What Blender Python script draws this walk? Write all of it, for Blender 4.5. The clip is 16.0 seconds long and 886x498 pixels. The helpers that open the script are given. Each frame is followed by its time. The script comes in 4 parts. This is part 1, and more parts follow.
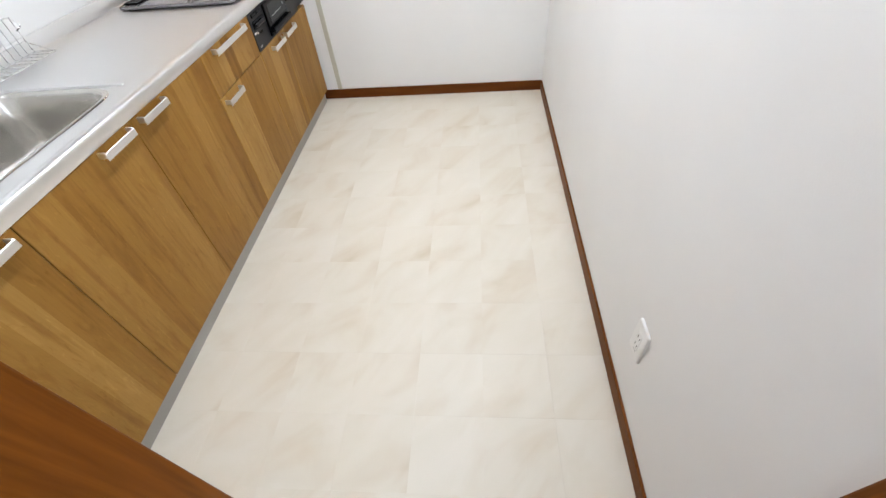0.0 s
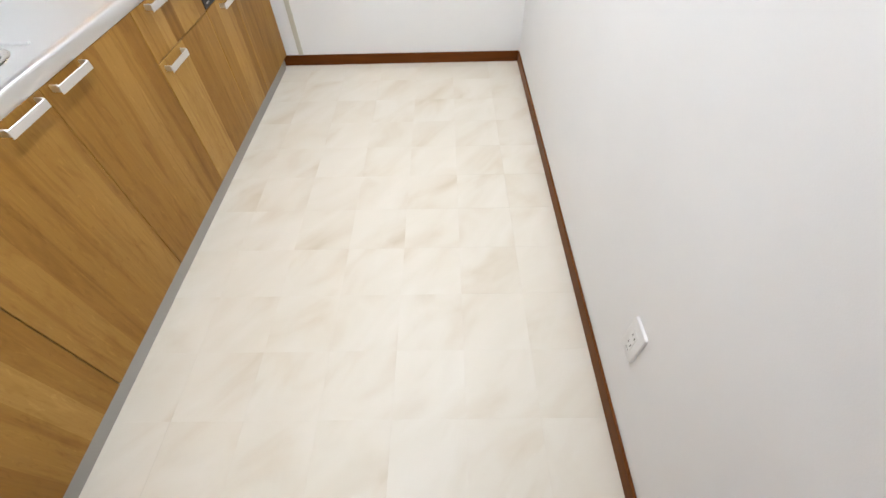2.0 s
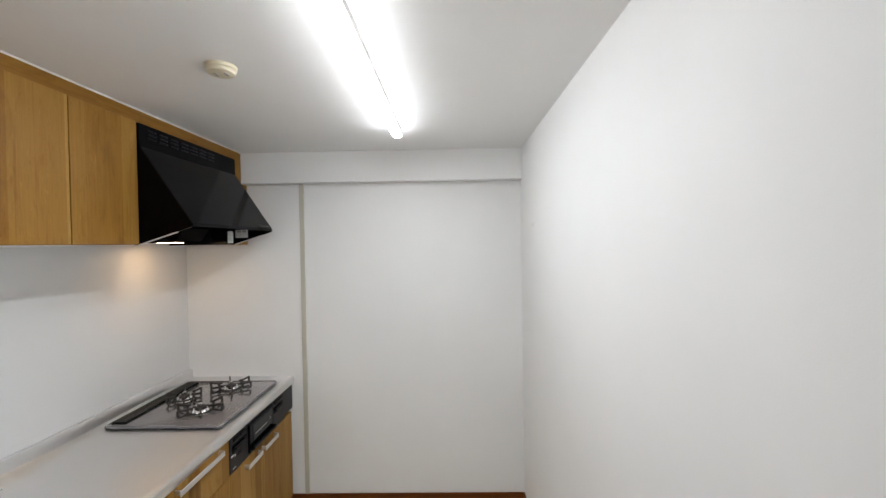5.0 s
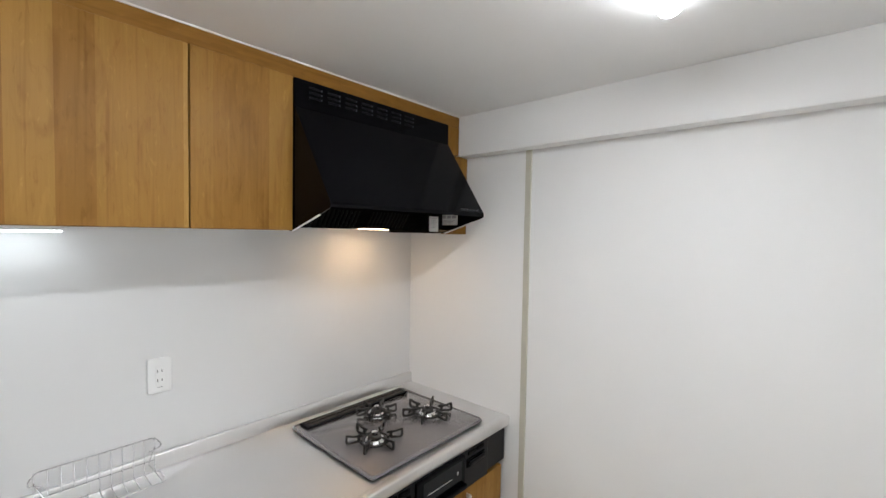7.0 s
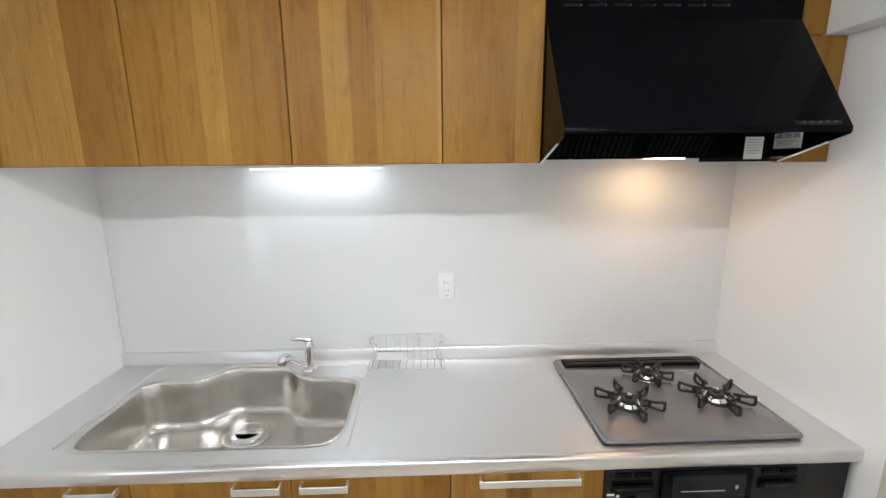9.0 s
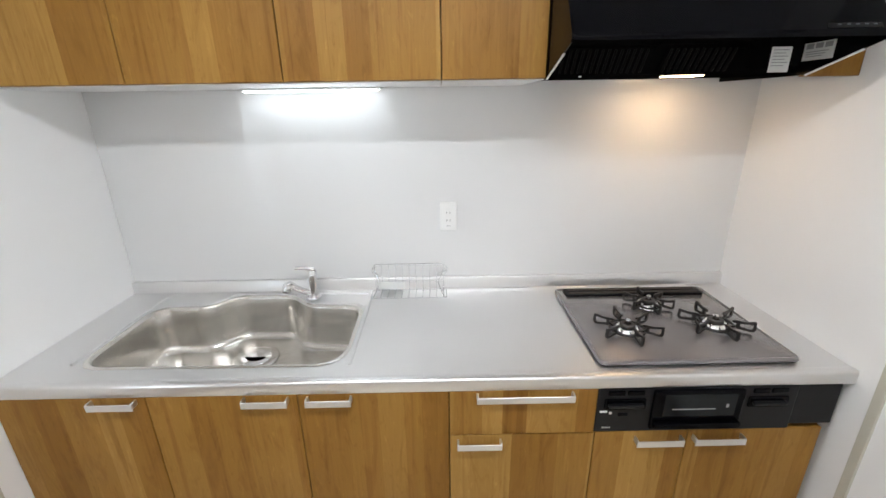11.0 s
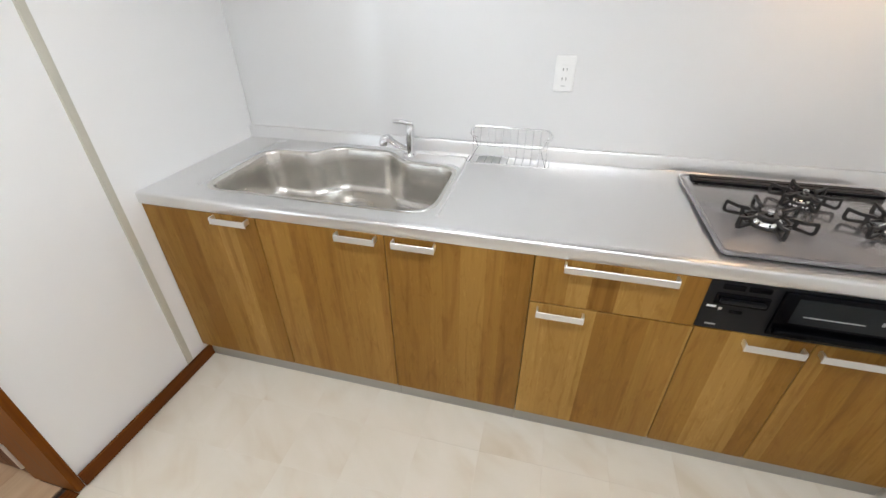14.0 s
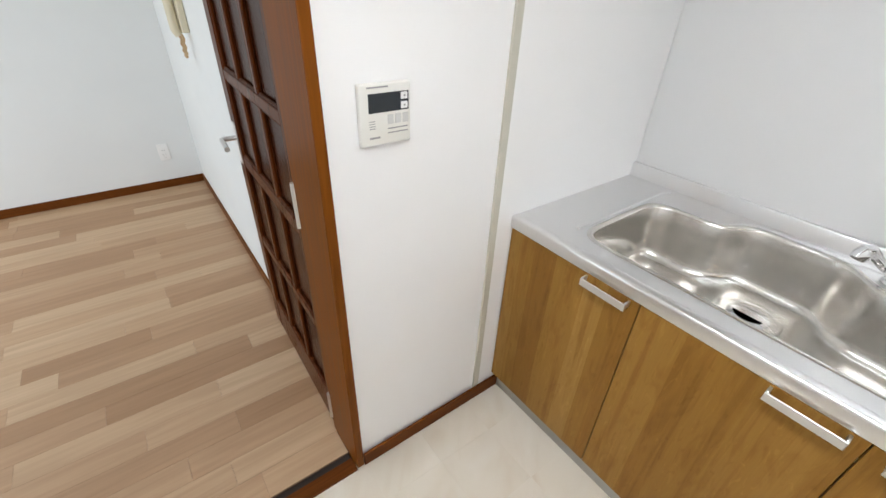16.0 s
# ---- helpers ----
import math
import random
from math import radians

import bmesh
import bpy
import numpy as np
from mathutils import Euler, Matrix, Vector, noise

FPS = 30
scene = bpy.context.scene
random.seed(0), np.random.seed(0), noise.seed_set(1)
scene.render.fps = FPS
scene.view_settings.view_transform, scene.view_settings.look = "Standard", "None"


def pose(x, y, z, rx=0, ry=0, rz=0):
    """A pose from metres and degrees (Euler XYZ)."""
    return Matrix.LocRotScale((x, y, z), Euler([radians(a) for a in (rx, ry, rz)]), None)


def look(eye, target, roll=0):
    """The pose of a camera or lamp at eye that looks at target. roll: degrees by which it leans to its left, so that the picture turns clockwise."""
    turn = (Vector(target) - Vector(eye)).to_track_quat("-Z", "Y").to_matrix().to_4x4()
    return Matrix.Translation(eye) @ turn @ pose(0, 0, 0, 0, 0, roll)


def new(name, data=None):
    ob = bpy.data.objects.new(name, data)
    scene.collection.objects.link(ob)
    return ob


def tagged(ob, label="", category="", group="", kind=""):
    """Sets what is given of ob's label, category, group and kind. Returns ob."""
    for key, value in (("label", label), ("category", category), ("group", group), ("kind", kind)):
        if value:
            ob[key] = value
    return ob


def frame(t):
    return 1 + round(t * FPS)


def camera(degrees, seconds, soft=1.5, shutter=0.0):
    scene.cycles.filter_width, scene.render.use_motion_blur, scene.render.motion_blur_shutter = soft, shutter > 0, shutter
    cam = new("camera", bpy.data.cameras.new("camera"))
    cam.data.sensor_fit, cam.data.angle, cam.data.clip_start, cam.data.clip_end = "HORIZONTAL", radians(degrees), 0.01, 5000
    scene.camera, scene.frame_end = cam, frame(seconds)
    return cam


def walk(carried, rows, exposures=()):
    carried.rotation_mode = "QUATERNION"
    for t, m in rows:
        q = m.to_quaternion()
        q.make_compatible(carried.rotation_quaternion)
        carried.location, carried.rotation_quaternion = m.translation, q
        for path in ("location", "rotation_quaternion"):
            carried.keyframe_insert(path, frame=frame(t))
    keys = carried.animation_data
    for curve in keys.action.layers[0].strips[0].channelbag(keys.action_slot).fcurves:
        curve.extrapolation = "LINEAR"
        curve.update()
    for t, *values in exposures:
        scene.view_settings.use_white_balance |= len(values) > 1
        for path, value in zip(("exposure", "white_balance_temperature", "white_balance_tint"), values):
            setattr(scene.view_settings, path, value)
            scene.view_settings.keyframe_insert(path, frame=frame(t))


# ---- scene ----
cam = camera(93.7, 16.0)
PATH = [
    (0, (1.651, -0.14, 1.3), (1.476, 1.234, -0.144), -5.9),
    (0.5, (1.615, -0.106, 1.263), (1.509, 1.162, -0.281), -5.2),
    (1, (1.637, -0.063, 1.251), (1.541, 1.128, -0.353), -4.2),
    (1.5, (1.622, -0.048, 1.234), (1.564, 1.109, -0.396), -2.5),
    (2, (1.612, -0.021, 1.25), (1.588, 1.259, -0.286), -1.7),
    (2.5, (1.608, -0.002, 1.359), (1.622, 1.574, 0.128), -0.8),
    (3, (1.615, -0.025, 1.499), (1.65, 1.817, 0.722), -0.6),
    (3.5, (1.599, -0.069, 1.581), (1.67, 1.905, 1.267), -1.0),
    (6, (1.673, 0.251, 1.607), (1.237, 2.203, 1.605), -0.3),
    (6.5, (1.68, 0.593, 1.603), (0.785, 2.381, 1.543), 0.6),
    (7, (1.653, 0.961, 1.619), (0.322, 2.451, 1.543), 1.0),
    (7.5, (1.661, 1.169, 1.608), (-0.135, 2.049, 1.547), 2.3),
    (8, (1.676, 1.241, 1.62), (-0.292, 1.575, 1.501), -0.1),
    (10.5, (1.671, 1.329, 1.59), (-0.25, 1.342, 1.034), -0.7),
    (11, (1.667, 1.331, 1.555), (-0.222, 1.342, 0.896), -0.9),
    (11.5, (1.671, 1.34, 1.521), (-0.171, 1.338, 0.743), -1.2),
    (12, (1.661, 1.335, 1.485), (-0.127, 1.337, 0.589), -1.3),
    (12.5, (1.648, 1.338, 1.45), (-0.085, 1.324, 0.453), -1.4),
    (13, (1.639, 1.347, 1.419), (-0.049, 1.268, 0.35), -1.5),
    (13.5, (1.638, 1.352, 1.394), (-0.025, 1.133, 0.303), -1.1),
    (14, (1.642, 1.345, 1.389), (0.011, 0.915, 0.314), -0.4),
    (14.5, (1.659, 1.256, 1.423), (0.115, 0.559, 0.361), 0.7),
    (15, (1.633, 1.073, 1.432), (0.223, 0.124, 0.378), 1.4),
    (15.5, (1.595, 0.939, 1.42), (0.367, -0.226, 0.356), 1.9),
    (16, (1.523, 0.784, 1.404), (0.497, -0.548, 0.321), 2.5),
]
EXPOSURES = [(0.0, 0.62, 6230, 10), (2.0, 0.70, 6270, 10), (2.5, 0.50, 6370, 10), (3.5, -0.02, 6500, 10), (6.0, -0.2, 6480, 10), (8.0, 0.22, 6450, 10),
             (10.5, 0.28, 6420, 10), (12.5, 0.33, 6420, 10), (14.5, 0.37, 6470, 10), (16.0, 0.38, 6470, 10)]
walk(cam, [(t, look(eye, target, roll)) for t, eye, target, roll in PATH], EXPOSURES)

# ---- light ----
CEIL = 2.166
world = bpy.data.worlds.new("sky")
scene.world = world
world.use_nodes = True
wn = world.node_tree.nodes
sky = wn.new("ShaderNodeTexSky")
sky.sky_type, sky.sun_disc = "NISHITA", False
sky.sun_elevation, sky.sun_rotation = radians(40), radians(60)
world.node_tree.links.new(sky.outputs[0], wn["Background"].inputs[0])
wn["Background"].inputs[1].default_value = 0.1

TUBE_GLOW, BAR_GLOW, HOOD_GLOW = 69.0, 7.5, 36.0

# added area lamps: lower and upper pane of an assumed, unseen next-room window
for watts, z0, z1 in ((5.5, 0.05, 0.47), (21.0, 0.58, 1.93)):
    day = bpy.data.lights.new("assumed_daylight", "AREA")
    day.shape, day.size, day.size_y, day.energy, day.color = "RECTANGLE", 1.75, z1 - z0, watts, (0.86, 0.94, 1.0)
    day_ob = new("assumed_daylight", day)
    day_ob.matrix_world = look((3.74, -1.4, (z0 + z1) / 2), (1.2, -1.4, (z0 + z1) / 2))
    tagged(day_ob, kind="structure")

# ---- materials ----


def material(name, colour, rough=0.5, metal=0.0):
    m = bpy.data.materials.new(name)
    m.use_nodes = True
    b = m.node_tree.nodes["Principled BSDF"]
    b.inputs["Base Color"].default_value = (*colour, 1)
    b.inputs["Roughness"].default_value = rough
    b.inputs["Metallic"].default_value = metal
    return m


def node(m, kind, **inputs):
    n = m.node_tree.nodes.new(kind)
    for k, v in inputs.items():
        n.inputs[k.replace("_", " ")].default_value = v
    return n


def link(m, a, b):
    m.node_tree.links.new(a, b)


def coords(m, scale, space="Object"):
    tc = m.node_tree.nodes.new("ShaderNodeTexCoord")
    mp = m.node_tree.nodes.new("ShaderNodeMapping")
    mp.inputs["Scale"].default_value = scale
    link(m, tc.outputs[space], mp.inputs["Vector"])
    return mp


def ramp(m, source, stops):
    r = m.node_tree.nodes.new("ShaderNodeValToRGB")
    while len(r.color_ramp.elements) < len(stops):
        r.color_ramp.elements.new(0.5)
    for e, (p, c) in zip(r.color_ramp.elements, stops):
        e.position, e.color = p, (*c, 1)
    link(m, source, r.inputs[0])
    return r


def mix(m, a, b, factor, mode="MIX"):
    n = m.node_tree.nodes.new("ShaderNodeMix")
    n.data_type, n.blend_type = "RGBA", mode
    for socket, v in ((n.inputs[0], factor), (n.inputs[6], a), (n.inputs[7], b)):
        if isinstance(v, (int, float)):
            socket.default_value = v
        elif isinstance(v, tuple):
            socket.default_value = (*v, 1)
        else:
            link(m, v, socket)
    return n.outputs[2]


def bump(m, source, strength, distance=0.002):
    n = node(m, "ShaderNodeBump", Strength=strength, Distance=distance)
    link(m, source, n.inputs["Height"])
    link(m, n.outputs[0], m.node_tree.nodes["Principled BSDF"].inputs["Normal"])


def base_of(m, socket):
    link(m, socket, m.node_tree.nodes["Principled BSDF"].inputs["Base Color"])


def rough_of(m, source, low, high):
    n = m.node_tree.nodes.new("ShaderNodeMapRange")
    n.inputs["To Min"].default_value, n.inputs["To Max"].default_value = low, high
    link(m, source, n.inputs["Value"])
    link(m, n.outputs[0], m.node_tree.nodes["Principled BSDF"].inputs["Roughness"])


def plaster(name, colour, grain=420, strength=0.12, rough=0.75):
    m = material(name, colour, rough)
    fine = node(m, "ShaderNodeTexNoise", Scale=grain, Detail=3.0)
    big = node(m, "ShaderNodeTexNoise", Scale=2.2, Detail=4.0)
    c = coords(m, (1, 1, 1))
    link(m, c.outputs[0], fine.inputs["Vector"])
    link(m, c.outputs[0], big.inputs["Vector"])
    r = ramp(m, big.outputs[0], [(0.3, tuple(v * 0.965 for v in colour)), (0.7, colour)])
    base_of(m, r.outputs[0])
    bump(m, fine.outputs[0], strength, 0.0015)
    return m


def laminate(name, axis=2):
    """Oak-look laminate: board strips of uneven tone, long grain and small figure, grain along the axis."""
    m = material(name, (0.4, 0.24, 0.1), 0.42)
    along, across = 1.0, 13.0
    s = [across] * 3
    s[axis] = along
    info = m.node_tree.nodes.new("ShaderNodeObjectInfo")
    tc = m.node_tree.nodes.new("ShaderNodeTexCoord")
    shift = m.node_tree.nodes.new("ShaderNodeVectorMath")
    shift.operation = "MULTIPLY_ADD"
    link(m, info.outputs["Random"], shift.inputs[0])
    shift.inputs[1].default_value = (7.3, 7.3, 7.3)
    link(m, tc.outputs["Object"], shift.inputs[2])
    mp = m.node_tree.nodes.new("ShaderNodeMapping")
    mp.inputs["Scale"].default_value = s
    link(m, shift.outputs[0], mp.inputs["Vector"])
    sep = m.node_tree.nodes.new("ShaderNodeSeparateXYZ")
    link(m, mp.outputs[0], sep.inputs[0])
    total = m.node_tree.nodes.new("ShaderNodeMath")
    total.operation = "ADD"
    link(m, sep.outputs[1 if axis == 2 else 2], total.inputs[0])
    link(m, sep.outputs[0], total.inputs[1])
    strips = node(m, "ShaderNodeTexVoronoi", Scale=1.0, Randomness=0.9)
    strips.voronoi_dimensions = "1D"
    link(m, total.outputs[0], strips.inputs["W"])
    grey = m.node_tree.nodes.new("ShaderNodeSeparateColor")
    link(m, strips.outputs["Color"], grey.inputs[0])
    tone = ramp(m, grey.outputs[0], [(0.0, (0.245, 0.115, 0.020)), (0.3, (0.285, 0.142, 0.027)), (0.7, (0.322, 0.168, 0.036)), (1.0, (0.40, 0.226, 0.058))])
    mp2 = m.node_tree.nodes.new("ShaderNodeMapping")
    s2 = [150.0] * 3
    s2[axis] = 5.0
    mp2.inputs["Scale"].default_value = s2
    link(m, shift.outputs[0], mp2.inputs["Vector"])
    grain = node(m, "ShaderNodeTexNoise", Scale=1.0, Detail=5.0, Roughness=0.6, Distortion=0.6)
    link(m, mp2.outputs[0], grain.inputs["Vector"])
    mp3 = m.node_tree.nodes.new("ShaderNodeMapping")
    s3 = [42.0] * 3
    s3[axis] = 1.6
    mp3.inputs["Scale"].default_value = s3
    link(m, shift.outputs[0], mp3.inputs["Vector"])
    figure = node(m, "ShaderNodeTexNoise", Scale=1.0, Detail=4.0, Distortion=0.5)
    link(m, mp3.outputs[0], figure.inputs["Vector"])
    g = ramp(m, grain.outputs[0], [(0.3, (0.72, 0.66, 0.58)), (0.6, (1.0, 1.0, 1.0))])
    f = ramp(m, figure.outputs[0], [(0.33, (0.70, 0.62, 0.50)), (0.46, (1.0, 1.0, 1.0)), (0.62, (1.0, 1.0, 1.0)), (0.72, (1.14, 1.16, 1.2))])
    mp4 = m.node_tree.nodes.new("ShaderNodeMapping")
    s4 = [22.0] * 3
    s4[axis] = 5.0
    mp4.inputs["Scale"].default_value = s4
    link(m, shift.outputs[0], mp4.inputs["Vector"])
    blotch = node(m, "ShaderNodeTexNoise", Scale=1.0, Detail=3.0, Roughness=0.55, Distortion=1.2)
    link(m, mp4.outputs[0], blotch.inputs["Vector"])
    d = ramp(m, blotch.outputs[0], [(0.34, (0.80, 0.74, 0.64)), (0.46, (0.98, 0.97, 0.95)), (0.62, (1.0, 1.0, 1.0)), (0.70, (1.14, 1.16, 1.2))])
    mp5 = m.node_tree.nodes.new("ShaderNodeMapping")
    s5 = [75.0] * 3
    s5[axis] = 17.0
    mp5.inputs["Scale"].default_value = s5
    link(m, shift.outputs[0], mp5.inputs["Vector"])
    fleck = node(m, "ShaderNodeTexNoise", Scale=1.0, Detail=2.0, Distortion=1.5)
    link(m, mp5.outputs[0], fleck.inputs["Vector"])
    k = ramp(m, fleck.outputs[0], [(0.28, (0.82, 0.76, 0.66)), (0.40, (1.0, 1.0, 1.0)), (0.64, (1.0, 1.0, 1.0)), (0.74, (1.25, 1.3, 1.4))])
    c = mix(m, tone.outputs[0], g.outputs[0], 0.28, "MULTIPLY")
    c = mix(m, c, k.outputs[0], 0.6, "MULTIPLY")
    c = mix(m, c, f.outputs[0], 0.6, "MULTIPLY")
    c = mix(m, c, d.outputs[0], 0.7, "MULTIPLY")
    m.node_tree.nodes["Principled BSDF"].inputs["Specular IOR Level"].default_value = 0.18
    base_of(m, c)
    rough_of(m, grain.outputs[0], 0.34, 0.5)
    bump(m, grain.outputs[0], 0.06, 0.001)
    return m


def stained_wood(name, colour, axis, rough=0.35):
    m = material(name, colour, rough)
    s = [70.0] * 3
    s[axis] = 3.0
    mp = coords(m, s)
    n = node(m, "ShaderNodeTexNoise", Scale=1.0, Detail=5.0, Distortion=0.8)
    link(m, mp.outputs[0], n.inputs["Vector"])
    r = ramp(m, n.outputs[0], [(0.3, tuple(v * 0.72 for v in colour)), (0.7, tuple(v * 1.2 for v in colour))])
    base_of(m, r.outputs[0])
    rough_of(m, n.outputs[0], rough - 0.08, rough + 0.1)
    m.node_tree.nodes["Principled BSDF"].inputs["Specular IOR Level"].default_value = 0.08
    bump(m, n.outputs[0], 0.1, 0.001)
    return m


def steel(name, colour, rough, brushed=(4, 260, 260), strength=0.03):
    m = material(name, colour, rough, 1.0)
    mp = coords(m, brushed)
    n = node(m, "ShaderNodeTexNoise", Scale=1.0, Detail=4.0)
    link(m, mp.outputs[0], n.inputs["Vector"])
    mp2 = coords(m, (3, 3, 3))
    n2 = node(m, "ShaderNodeTexNoise", Scale=1.0, Detail=3.0)
    link(m, mp2.outputs[0], n2.inputs["Vector"])
    both = mix(m, n.outputs[0], n2.outputs[0], 0.9)
    rough_of(m, both, rough * 0.85, rough * 1.15)
    if strength:
        bump(m, n.outputs[0], strength, 0.0006)
    return m


def vinyl_tile(name):
    m = material(name, (0.66, 0.60, 0.49), 0.42)
    info = m.node_tree.nodes.new("ShaderNodeObjectInfo")
    tc = m.node_tree.nodes.new("ShaderNodeTexCoord")
    shift = m.node_tree.nodes.new("ShaderNodeVectorMath")
    shift.operation = "MULTIPLY_ADD"
    link(m, info.outputs["Random"], shift.inputs[0])
    shift.inputs[1].default_value = (31.0, 17.0, 9.0)
    link(m, tc.outputs["Object"], shift.inputs[2])
    mp = m.node_tree.nodes.new("ShaderNodeMapping")
    mp.inputs["Scale"].default_value = (6.5, 2.6, 4)
    turn = m.node_tree.nodes.new("ShaderNodeMapping")
    turn.inputs["Rotation"].default_value = (0, 0, radians(38))
    link(m, shift.outputs[0], turn.inputs["Vector"])
    link(m, turn.outputs[0], mp.inputs["Vector"])
    cloud = node(m, "ShaderNodeTexNoise", Scale=1.0, Detail=3.0, Roughness=0.5, Distortion=0.7)
    link(m, mp.outputs[0], cloud.inputs["Vector"])
    r = ramp(m, cloud.outputs[0], [(0.24, (0.65, 0.565, 0.43)), (0.36, (0.73, 0.655, 0.54)), (0.48, (0.77, 0.71, 0.605)), (0.64, (0.80, 0.745, 0.65))])
    tone = ramp(m, info.outputs["Random"], [(0.0, (0.975, 0.968, 0.955)), (1.0, (1.0, 1.0, 1.0))])
    base_of(m, mix(m, r.outputs[0], tone.outputs[0], 1.0, "MULTIPLY"))
    fine = node(m, "ShaderNodeTexNoise", Scale=300.0, Detail=2.0)
    link(m, tc.outputs["Object"], fine.inputs["Vector"])
    bump(m, fine.outputs[0], 0.08, 0.001)
    rough_of(m, cloud.outputs[0], 0.36, 0.5)
    return m


def plank_wood(name):
    m = material(name, (0.4, 0.27, 0.17), 0.45)
    info = m.node_tree.nodes.new("ShaderNodeObjectInfo")
    tc = m.node_tree.nodes.new("ShaderNodeTexCoord")
    shift = m.node_tree.nodes.new("ShaderNodeVectorMath")
    shift.operation = "MULTIPLY_ADD"
    link(m, info.outputs["Random"], shift.inputs[0])
    shift.inputs[1].default_value = (13.0, 29.0, 3.0)
    link(m, tc.outputs["Object"], shift.inputs[2])
    mp = m.node_tree.nodes.new("ShaderNodeMapping")
    mp.inputs["Scale"].default_value = (2.5, 45, 10)
    link(m, shift.outputs[0], mp.inputs["Vector"])
    n = node(m, "ShaderNodeTexNoise", Scale=1.0, Detail=5.0, Distortion=0.5)
    link(m, mp.outputs[0], n.inputs["Vector"])
    tone = ramp(m, info.outputs["Random"], [(0.0, (0.40, 0.235, 0.125)), (0.5, (0.50, 0.32, 0.185)), (1.0, (0.60, 0.42, 0.26))])
    g = ramp(m, n.outputs[0], [(0.3, (0.74, 0.70, 0.66)), (0.65, (1.0, 1.0, 1.0))])
    base_of(m, mix(m, tone.outputs[0], g.outputs[0], 0.6, "MULTIPLY"))
    bump(m, n.outputs[0], 0.08, 0.001)
    return m


def glowing(name, colour, strength):
    m = material(name, (0.9, 0.9, 0.9), 0.4)
    b = m.node_tree.nodes["Principled BSDF"]
    b.inputs["Emission Color"].default_value = (*colour, 1)
    b.inputs["Emission Strength"].default_value = strength
    return m


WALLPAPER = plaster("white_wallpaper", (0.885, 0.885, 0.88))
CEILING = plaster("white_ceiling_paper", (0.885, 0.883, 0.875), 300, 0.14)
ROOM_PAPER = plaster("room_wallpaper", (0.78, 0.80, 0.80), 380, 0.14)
PANEL = material("gloss_white_panel", (0.89, 0.89, 0.885), 0.04)
PANEL.node_tree.nodes["Principled BSDF"].inputs["Specular IOR Level"].default_value = 0.5
_n = node(PANEL, "ShaderNodeTexNoise", Scale=3.0, Detail=2.0)
link(PANEL, coords(PANEL, (1, 1, 1)).outputs[0], _n.inputs["Vector"])
rough_of(PANEL, _n.outputs[0], 0.03, 0.055)
# white back panel, base colour darkened to stand in for its weaker light
SPLASH = material("gloss_white_panel_shaded", (0.765, 0.765, 0.762), 0.04)
SPLASH.node_tree.nodes["Principled BSDF"].inputs["Specular IOR Level"].default_value = 0.38
_n = node(SPLASH, "ShaderNodeTexNoise", Scale=3.0, Detail=2.0)
link(SPLASH, coords(SPLASH, (1, 1, 1)).outputs[0], _n.inputs["Vector"])
rough_of(SPLASH, _n.outputs[0], 0.02, 0.05)
STRIP = material("cream_joint_strip", (0.55, 0.53, 0.45), 0.45)
TRIM_X = stained_wood("brown_trim_x", (0.135, 0.040, 0.007), 0, 0.45)
TRIM_Y = stained_wood("brown_trim_y", (0.155, 0.052, 0.010), 1, 0.45)
TRIM_Z = stained_wood("brown_trim_z", (0.175, 0.053, 0.006), 2, 0.35)
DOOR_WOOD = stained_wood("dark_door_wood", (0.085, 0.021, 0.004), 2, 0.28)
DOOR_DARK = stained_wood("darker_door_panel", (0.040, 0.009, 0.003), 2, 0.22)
OAK = laminate("oak_laminate", 2)
OAK_Y = laminate("oak_laminate_lengthwise", 1)
TILE = vinyl_tile("beige_vinyl_tile")
JOINT = material("tile_joint", (0.73, 0.67, 0.56), 0.5)
PLANK = plank_wood("light_brown_plank")
DARK_GAP = material("dark_gap", (0.03, 0.022, 0.018), 0.8)
PLANK_GAP = material("brown_plank_joint", (0.15, 0.09, 0.055), 0.7)
STEEL = steel("brushed_steel", (0.79, 0.787, 0.785), 0.31, (260, 4, 260), 0.0)
SINK_STEEL = steel("satin_sink_steel", (0.69, 0.67, 0.635), 0.24, (12, 12, 12), 0.0)
CHROME = steel("chrome", (0.80, 0.80, 0.81), 0.05, (30, 30, 30), 0.0)
ALU = steel("satin_aluminium", (0.78, 0.775, 0.76), 0.38, (300, 20, 300), 0.0)
TOE = material("grey_plinth", (0.38, 0.365, 0.335), 0.5)
BLACK = material("gloss_black_enamel", (0.002, 0.002, 0.0028), 0.10)
BLACK.node_tree.nodes["Principled BSDF"].inputs["Specular IOR Level"].default_value = 0.08
DEEP_BLACK = material("matt_black_underside", (0.004, 0.004, 0.004), 0.45)
DEEP_BLACK.node_tree.nodes["Principled BSDF"].inputs["Specular IOR Level"].default_value = 0.0
BLACK_SATIN = material("satin_black", (0.006, 0.006, 0.007), 0.34)
BLACK_SATIN.node_tree.nodes["Principled BSDF"].inputs["Specular IOR Level"].default_value = 0.25
SLAT_BLACK = material("matt_black_slat", (0.006, 0.0055, 0.0055), 0.5)
SLAT_BLACK.node_tree.nodes["Principled BSDF"].inputs["Specular IOR Level"].default_value = 0.05
IRON = material("black_cast_iron", (0.018, 0.016, 0.015), 0.48)
HOBTOP = material("dark_grey_hob_enamel", (0.14, 0.13, 0.132), 0.20, 0.5)
_n = node(HOBTOP, "ShaderNodeTexNoise", Scale=700.0, Detail=1.0)
link(HOBTOP, coords(HOBTOP, (1, 1, 1)).outputs[0], _n.inputs["Vector"])
